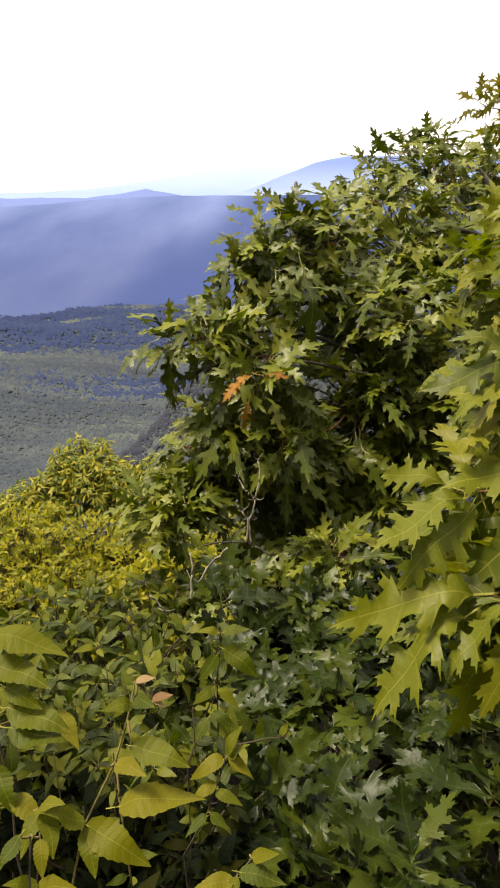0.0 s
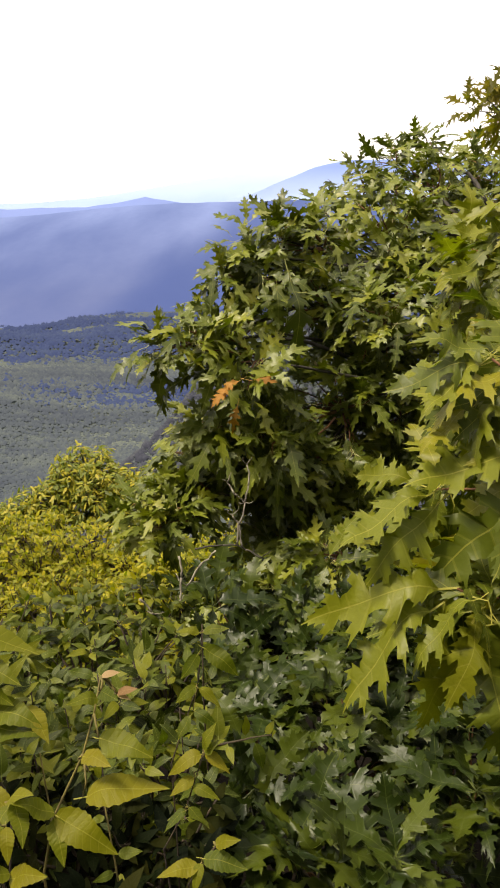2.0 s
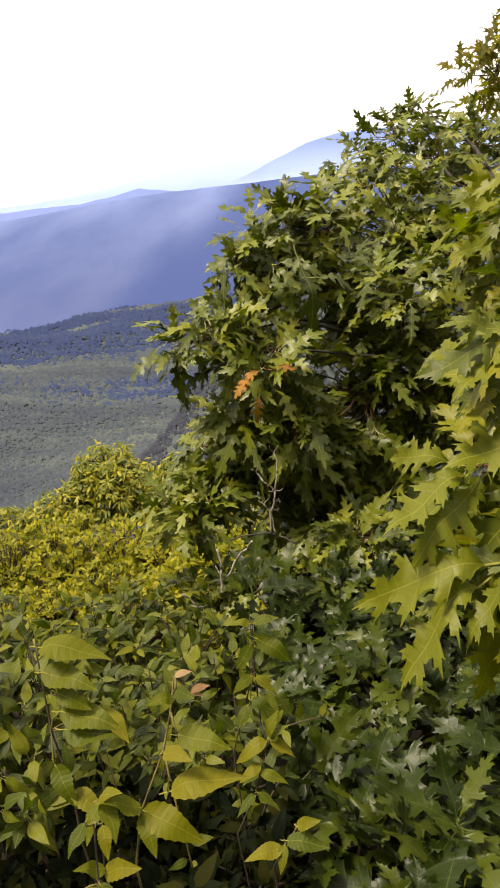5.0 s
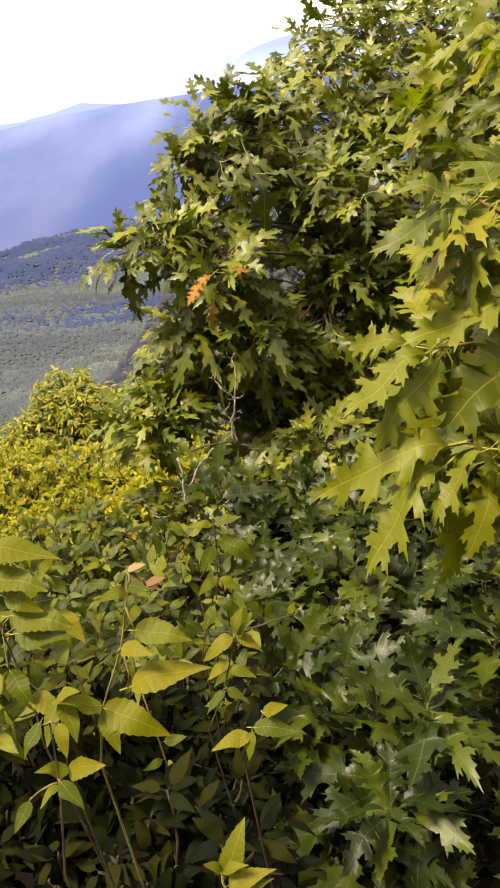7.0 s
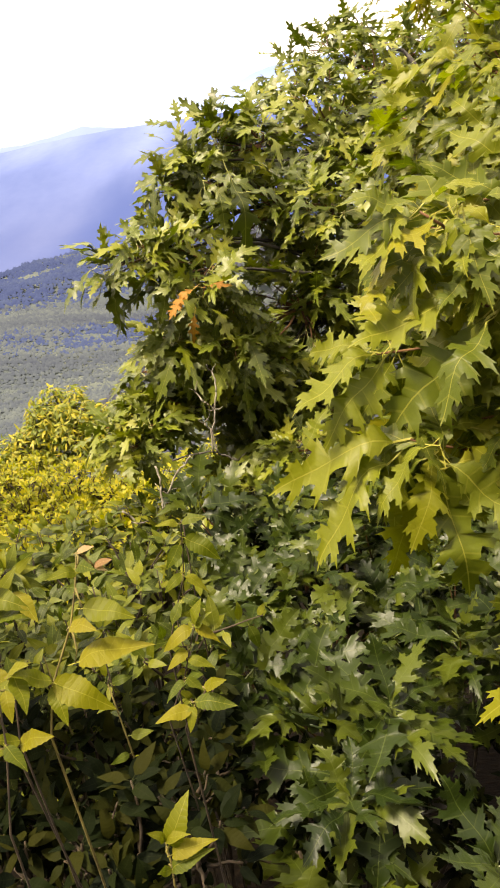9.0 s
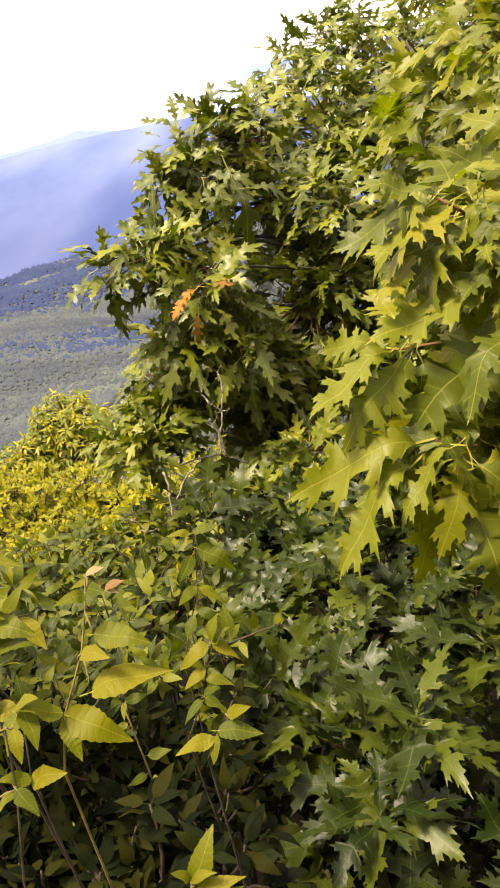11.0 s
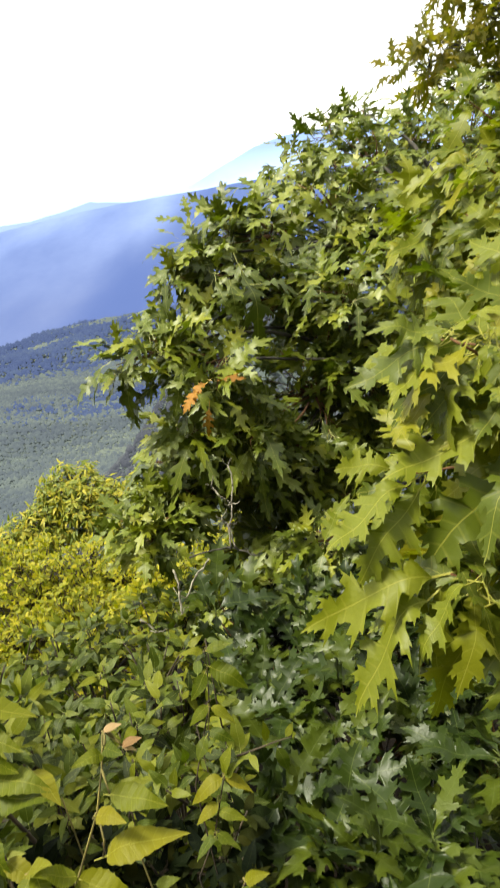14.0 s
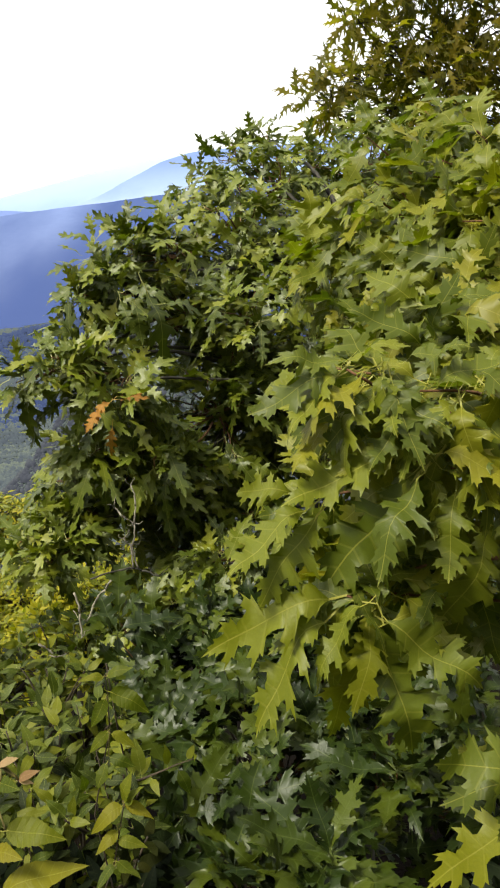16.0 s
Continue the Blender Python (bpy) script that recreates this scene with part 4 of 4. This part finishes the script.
young_birch([(-0.163, 0.508, 1.019), (-0.153, 0.525, 1.067), (-0.125, 0.544, 1.120), (-0.114, 0.556, 1.155), (-0.107, 0.567, 1.187)],
            [((-0.150, 0.518, 1.077), (-0.088, 0.484, 1.072)), ((-0.150, 0.517, 1.075), (-0.132, 0.480, 1.060)), ((-0.148, 0.519, 1.082), (-0.058, 0.507, 1.137)), ((-0.108, 0.540, 1.140), (-0.056, 0.513, 1.152)), ((-0.123, 0.535, 1.125), (-0.099, 0.512, 1.151)), ((-0.150, 0.518, 1.078), (-0.173, 0.499, 1.115)), ((-0.107, 0.552, 1.175), (-0.119, 0.528, 1.196)), ((-0.106, 0.554, 1.180), (-0.096, 0.529, 1.200))],
            [((-0.107, 0.567, 1.187), (-0.082, 0.562, 1.202)), ((-0.093, 0.562, 1.172), (-0.066, 0.557, 1.188)), ((-0.092, 0.562, 1.172), (-0.075, 0.551, 1.171))], 60, mat_shoot)
young_birch([(-0.194, 0.508, 1.019), (-0.192, 0.518, 1.047), (-0.191, 0.530, 1.082)],
            [((-0.189, 0.521, 1.088), (-0.203, 0.486, 1.079)), ((-0.186, 0.522, 1.090), (-0.162, 0.486, 1.077)), ((-0.188, 0.522, 1.090), (-0.180, 0.503, 1.126)), ((-0.191, 0.500, 1.028), (-0.204, 0.478, 1.057)), ((-0.191, 0.499, 1.023), (-0.163, 0.480, 1.060))],
            (), 61)
young_birch([(-0.228, 0.556, 1.006), (-0.232, 0.574, 1.056), (-0.247, 0.595, 1.116), (-0.252, 0.616, 1.176), (-0.255, 0.626, 1.206)],
            [((-0.250, 0.615, 1.204), (-0.180, 0.591, 1.224)), ((-0.248, 0.606, 1.178), (-0.184, 0.578, 1.189)), ((-0.244, 0.587, 1.124), (-0.160, 0.558, 1.131)), ((-0.238, 0.592, 1.140), (-0.163, 0.565, 1.150)), ((-0.189, 0.592, 1.139), (-0.156, 0.560, 1.138)), ((-0.244, 0.575, 1.091), (-0.219, 0.535, 1.066)), ((-0.229, 0.566, 1.063), (-0.192, 0.536, 1.069)), ((-0.235, 0.599, 1.159), (-0.198, 0.570, 1.165))],
            (), 62)
young_birch([(-0.105, 0.946, 0.758), (-0.090, 0.960, 0.799), (-0.061, 0.986, 0.872), (-0.055, 1.003, 0.920), (-0.053, 1.014, 0.951)],
            [((-0.051, 1.005, 0.955), (-0.018, 0.993, 0.982)), ((-0.054, 1.005, 0.955), (-0.084, 0.992, 0.978)), ((-0.051, 0.997, 0.933), (0.015, 0.969, 0.911)), ((-0.058, 0.994, 0.925), (-0.083, 0.962, 0.894)), ((-0.062, 0.978, 0.878), (-0.095, 0.952, 0.866)), ((-0.059, 0.976, 0.874), (-0.020, 0.955, 0.872)), ((-0.072, 0.962, 0.834), (-0.098, 0.933, 0.812)), ((-0.068, 0.965, 0.842), (-0.030, 0.942, 0.836))],
            (), 63)
young_birch([(-0.093, 0.747, 0.795), (-0.064, 0.764, 0.842), (-0.047, 0.780, 0.888), (-0.037, 0.789, 0.914)],
            [((-0.037, 0.780, 0.919), (-0.039, 0.775, 0.964)), ((-0.036, 0.780, 0.919), (-0.010, 0.770, 0.949)), ((-0.036, 0.780, 0.918), (-0.004, 0.759, 0.918)), ((-0.039, 0.780, 0.917), (-0.085, 0.759, 0.919)), ((-0.050, 0.770, 0.889), (-0.082, 0.747, 0.885)), ((-0.053, 0.766, 0.879), (-0.020, 0.746, 0.883)), ((-0.062, 0.756, 0.849), (-0.090, 0.736, 0.852)), ((-0.059, 0.757, 0.853), (-0.027, 0.732, 0.842))],
            (), 64)
young_birch([(-0.031, 0.504, 1.007), (-0.020, 0.510, 1.023), (-0.005, 0.516, 1.040)],
            [((-0.018, 0.504, 1.038), (0.020, 0.488, 1.053)), ((-0.005, 0.508, 1.048), (0.009, 0.496, 1.073)), ((-0.020, 0.502, 1.032), (-0.055, 0.485, 1.043)), ((-0.018, 0.503, 1.034), (-0.026, 0.480, 1.030))],
            (), 65)
young_birch([(-0.184, 0.408, 1.011), (-0.176, 0.439, 1.079), (-0.176, 0.460, 1.125)],
            [((-0.173, 0.432, 1.088), (-0.151, 0.407, 1.079)), ((-0.199, 0.427, 1.078), (-0.207, 0.402, 1.072)), ((-0.174, 0.431, 1.086), (-0.186, 0.413, 1.094)), ((-0.180, 0.453, 1.133), (-0.196, 0.426, 1.124)), ((-0.166, 0.452, 1.131), (-0.158, 0.426, 1.121))],
            (), 66)
young_birch([(-0.068, 0.449, 0.860), (-0.068, 0.458, 0.878), (-0.070, 0.465, 0.895), (-0.071, 0.470, 0.904)],
            [((-0.065, 0.454, 0.896), (-0.033, 0.445, 0.925)), ((-0.069, 0.461, 0.909), (-0.070, 0.451, 0.934)), ((-0.067, 0.461, 0.909), (-0.057, 0.450, 0.933)), ((-0.067, 0.448, 0.883), (-0.039, 0.441, 0.916)), ((-0.067, 0.458, 0.902), (-0.044, 0.458, 0.952)), ((-0.067, 0.448, 0.883), (-0.076, 0.435, 0.901))],
            (), 68, mat_shoot)
sapling((-0.116, 1.226), (-0.066, 1.176, 0.865), "shrub", mat_shrub, 0.058, 24, "thin shrub shoot with oval mid-green leaves", 80, "shrub_shoot", 0.50)
sapling((-0.495, 1.723), (-0.495, 1.673, 0.623), "shrub", mat_shrub, 0.058, 24, "thin shrub shoot with oval mid-green leaves", 81, "shrub_shoot", 0.50)
sapling((-0.332, 1.696), (-0.382, 1.646, 0.542), "shrub", mat_shrub, 0.058, 24, "thin shrub shoot with oval mid-green leaves", 82, "shrub_shoot", 0.50)
sapling((-0.494, 1.519), (-0.494, 1.469, 0.642), "shrub", mat_shrub, 0.058, 24, "thin shrub shoot with oval mid-green leaves", 83, "shrub_shoot", 0.50)
sapling((-0.297, 1.880), (-0.297, 1.830, 0.459), "shrub", mat_shrub, 0.058, 24, "thin shrub shoot with oval mid-green leaves", 84, "shrub_shoot", 0.50)
sapling((-0.359, 1.310), (-0.359, 1.260, 0.648), "shrub", mat_shrub, 0.058, 24, "thin shrub shoot with oval mid-green leaves", 85, "shrub_shoot", 0.50)
sapling((-0.275, 1.402), (-0.275, 1.352, 0.607), "shrub", mat_shrub, 0.058, 24, "thin shrub shoot with oval mid-green leaves", 86, "shrub_shoot", 0.50)
sapling((-0.178, 1.503), (-0.178, 1.453, 0.592), "shrub", mat_shrub, 0.058, 24, "thin shrub shoot with oval mid-green leaves", 87, "shrub_shoot", 0.50)
sapling((-0.470, 1.328), (-0.470, 1.278, 0.702), "shrub", mat_shrub, 0.058, 24, "thin shrub shoot with oval mid-green leaves", 88, "shrub_shoot", 0.50)
sapling((-0.244, 1.111), (-0.244, 1.061, 0.683), "shrub", mat_shrub, 0.058, 24, "thin shrub shoot with oval mid-green leaves", 89, "shrub_shoot", 0.50)
sapling((-0.116, 1.220), (-0.116, 1.170, 0.690), "shrub", mat_shrub, 0.058, 24, "thin shrub shoot with oval mid-green leaves", 90, "shrub_shoot", 0.50)
sapling((-0.360, 1.111), (-0.360, 1.061, 0.684), "shrub", mat_shrub, 0.058, 24, "thin shrub shoot with oval mid-green leaves", 91, "shrub_shoot", 0.50)
sapling((-0.585, 1.424), (-0.585, 1.374, 0.677), "shrub", mat_shrub, 0.058, 24, "thin shrub shoot with oval mid-green leaves", 92, "shrub_shoot", 0.50)
sapling((-0.729, 1.816), (-0.729, 1.766, 0.587), "shrub", mat_shrub, 0.058, 24, "thin shrub shoot with oval mid-green leaves", 93, "shrub_shoot", 0.50)

for k, (x, y, z) in enumerate(((-0.20, 0.88, 0.76), (-0.31, 0.95, 0.78), (-0.42, 0.92, 0.79))):
    sapling((x + 0.03, y + 0.05), (x, y, z), "birch", mat_shrub, 0.050, 14, "slim birch sapling with small toothed mid-green leaves", 95 + k, "birch_sapling", 0.62)


# ---- low shrubs under the saplings ----
def shrub(base_xy, spots, size, seed, label, material, kind="shrub"):
    rng = random.Random(seed)
    base = (*base_xy, land(*base_xy) - 0.05)
    bush = thing("shrub", base, label, "shrub", "shrubs under the saplings")
    leaves, twigs = Leaves(kind, seed), Wood()
    for place, radius in spots:
        c = Vector(place)
        limb(bush, rng, base, c, 0.008, 0.003, 0.04, 6, mat_stem, "stem")
        clump(leaves, twigs, c, radius, int((520 if material == mat_shrub else 330) * radius ** 1.7) + 4, size, 7, base, 0.2, 0.85, (0, -0.5, 0.3), 0.9, 0.35)
    twigs.link("twigwork", mat_stem, bush, "thin dark twigs", "stuff")
    leaves.link(bush, material, 280)


shrub((-0.25, 1.6), [((-0.553, 1.619, 0.463), 0.14), ((-0.411, 1.619, 0.461), 0.14), ((-0.298, 1.714, 0.429), 0.14), ((-0.514, 1.325, 0.530), 0.13), ((-0.395, 1.321, 0.517), 0.13), ((-0.284, 1.370, 0.506), 0.13), ((-0.189, 1.525, 0.494), 0.12)], 0.052, 200, "low shrub with small oval green leaves", mat_shrub)
shrub((-0.3, 1.3), [((-0.430, 1.119, 0.545), 0.12), ((-0.326, 1.119, 0.544), 0.12), ((-0.229, 1.166, 0.526), 0.12), ((-0.132, 1.170, 0.535), 0.12), ((-0.449, 0.959, 0.876), 0.10), ((-0.430, 0.845, 0.853), 0.10), ((-0.492, 1.182, 0.819), 0.11), ((-0.517, 0.932, 0.863), 0.12)], 0.050, 206, "low shrub with small oval yellow-green leaves", mat_shrub)
shrub((-0.3, 1.25), [((-0.366, 0.966, 0.561), 0.12), ((-0.273, 0.966, 0.560), 0.12), ((-0.187, 1.008, 0.527), 0.12), ((-0.100, 1.011, 0.535), 0.11), ((-0.069, 0.946, 0.496), 0.11), ((-0.449, 0.826, 0.560), 0.12), ((-0.554, 0.934, 0.555), 0.14), ((-0.363, 0.725, 0.579), 0.10), ((-0.492, 0.733, 0.598), 0.14), ((-0.474, 0.972, 0.518), 0.10)], 0.048, 201, "low shrub with small oval green leaves", mat_shrub_shaded)
shrub((-0.3, 1.0), [((-0.372, 0.853, 0.538), 0.12), ((-0.287, 0.853, 0.538), 0.12), ((-0.201, 0.853, 0.537), 0.12), ((-0.115, 0.851, 0.528), 0.12), ((-0.265, 0.711, 0.585), 0.12), ((-0.176, 0.711, 0.584), 0.12), ((-0.086, 0.711, 0.583), 0.12), ((-0.634, 1.317, 0.508), 0.15), ((-0.516, 1.008, 0.529), 0.15)], 0.048, 202, "low shrub with small oval green leaves", mat_shrub_shaded)
shrub((0.2, 1.1), [((0.025, 0.965, 0.397), 0.09), ((0.141, 0.953, 0.359), 0.09), ((0.267, 0.999, 0.339), 0.09), ((0.295, 0.940, 0.321), 0.09), ((0.521, 1.135, 0.271), 0.10), ((0.183, 0.851, 0.369), 0.09), ((0.055, 0.810, 0.405), 0.09), ((0.02, 0.70, 0.30), 0.08), ((0.12, 0.64, 0.30), 0.08), ((0.24, 0.66, 0.26), 0.08), ((-0.06, 0.62, 0.34), 0.08), ((0.40, 1.0, 0.05), 0.15), ((0.52, 0.92, 0.0), 0.15), ((0.36, 0.84, 0.02), 0.14), ((0.56, 1.1, 0.04), 0.15), ((0.46, 0.78, -0.02), 0.13), ((0.30, 1.1, 0.10), 0.14), ((0.62, 1.02, -0.02), 0.15), ((0.22, 0.95, 0.10), 0.12)], 0.048, 203, "low shrub with small oval green leaves", mat_shrub_shaded)
shrub((0.3, 2.5), [((0.10, 2.30, 0.13), 0.20), ((0.32, 2.40, 0.13), 0.20), ((-0.05, 2.12, 0.17), 0.17), ((0.52, 2.30, 0.13), 0.20), ((0.20, 2.02, 0.16), 0.17), ((0.75, 2.30, 0.13), 0.20), ((0.42, 2.0, 0.14), 0.17)], 0.060, 205, "low shrub under the oak with leaves darkened for its shade", mat_shrub_shaded)
shrub((-0.5, 2.4), [((-0.771, 1.992, 0.321), 0.17), ((-0.643, 2.085, 0.281), 0.16), ((-0.502, 2.178, 0.243), 0.16), ((-0.334, 2.184, 0.259), 0.16), ((-0.204, 2.202, 0.311), 0.14), ((-0.908, 1.987, 0.306), 0.20)], 0.050, 204, "low shrub with small oval green leaves", mat_shrub)


# ---- yellow bush and chestnut beyond ----
def yellow_bush():
    rng = random.Random(41)
    base = (-1.2, 4.7, land(-1.2, 4.7) - 0.1)
    bush = thing("bush", base, "low bush with tiny bright yellow-green leaves", "bush")
    leaves, twigs = Leaves("small", 41), Wood()
    root = Vector(base)
    spots = [((-1.360, 4.217, -0.583), 0.30), ((-1.067, 4.319, -0.598), 0.30), ((-0.730, 4.218, -0.588), 0.26), ((-1.557, 4.546, -0.545), 0.20), ((-1.045, 3.885, -0.632), 0.28), ((-0.702, 3.777, -0.644), 0.25), ((-0.431, 4.007, -0.592), 0.25), ((-1.818, 4.307, -0.626), 0.35), ((-0.173, 4.332, -0.572), 0.25), ((-1.311, 3.678, -0.617), 0.28), ((-0.892, 3.465, -0.627), 0.28), ((-0.445, 3.485, -0.574), 0.25), ((-1.593, 3.668, -0.644), 0.30), ((-0.44, 3.32, -0.15), 0.14), ((-0.28, 3.21, -0.14), 0.13), ((-0.12, 3.23, -0.11), 0.13), ((-0.49, 2.93, -0.04), 0.12)]
    for place, radius in spots:
        c = Vector(place)
        limb(bush, rng, root, c, 0.015, 0.004, 0.08, 6, mat_stem, "stem")
        clump(leaves, twigs, c + Vector((0.05, 0.40, -0.16)), radius * 1.15, int(700 * radius ** 1.7), 0.05, 7, root, 0.1, 0.8, (0, -0.3, 0.3), 0.8, 0.35)
        clump(leaves, twigs, c, radius, int(2100 * radius ** 1.7), 0.038, 7, root, 0.1, 0.8, (0, -0.3, 0.3), 0.8, 0.35)
    twigs.link("twigwork", mat_stem, bush, "", "stuff")
    leaves.link(bush, mat_yellow, 250)


def chestnut():
    rng = random.Random(42)
    base = (-1.9, 7.9, land(-1.9, 7.9) - 0.1)
    tree = thing("chestnut_tree", base, "small tree with long drooping yellow-green leaves", "tree")
    trunk = limb(tree, rng, base, (-1.75, 7.8, -1.5), 0.08, 0.03, 0.05, 8, None, "trunk")
    leaves, twigs = Leaves("lance", 42), Wood()
    spots = [((-1.681, 7.129, -1.023), 0.35), ((-1.438, 6.964, -1.201), 0.40), ((-1.910, 7.038, -1.289), 0.35), ((-2.250, 7.001, -1.393), 0.30), ((-1.198, 6.854, -1.218), 0.32), ((-2.358, 6.764, -1.470), 0.30), ((-0.909, 6.814, -1.028), 0.25), ((-2.725, 6.837, -1.561), 0.40), ((-3.173, 6.783, -1.716), 0.50)]
    for place, radius in spots:
        c = Vector(place)
        root = min(trunk, key=lambda p: (p - c).length + max(0.0, p.z - c.z) * 2)
        limb(tree, rng, root, c, 0.02, 0.006, 0.06, 6)
        clump(leaves, twigs, c, radius, int(1250 * radius ** 1.8) + 12, 0.088, 8, root, 0.75, 0.85, (0, -0.4, 0.2), 0.8, 0.3)
    twigs.link("twigwork", mat_stem, tree, "", "stuff")
    leaves.link(tree, mat_chestnut, 250)


yellow_bush()
chestnut()
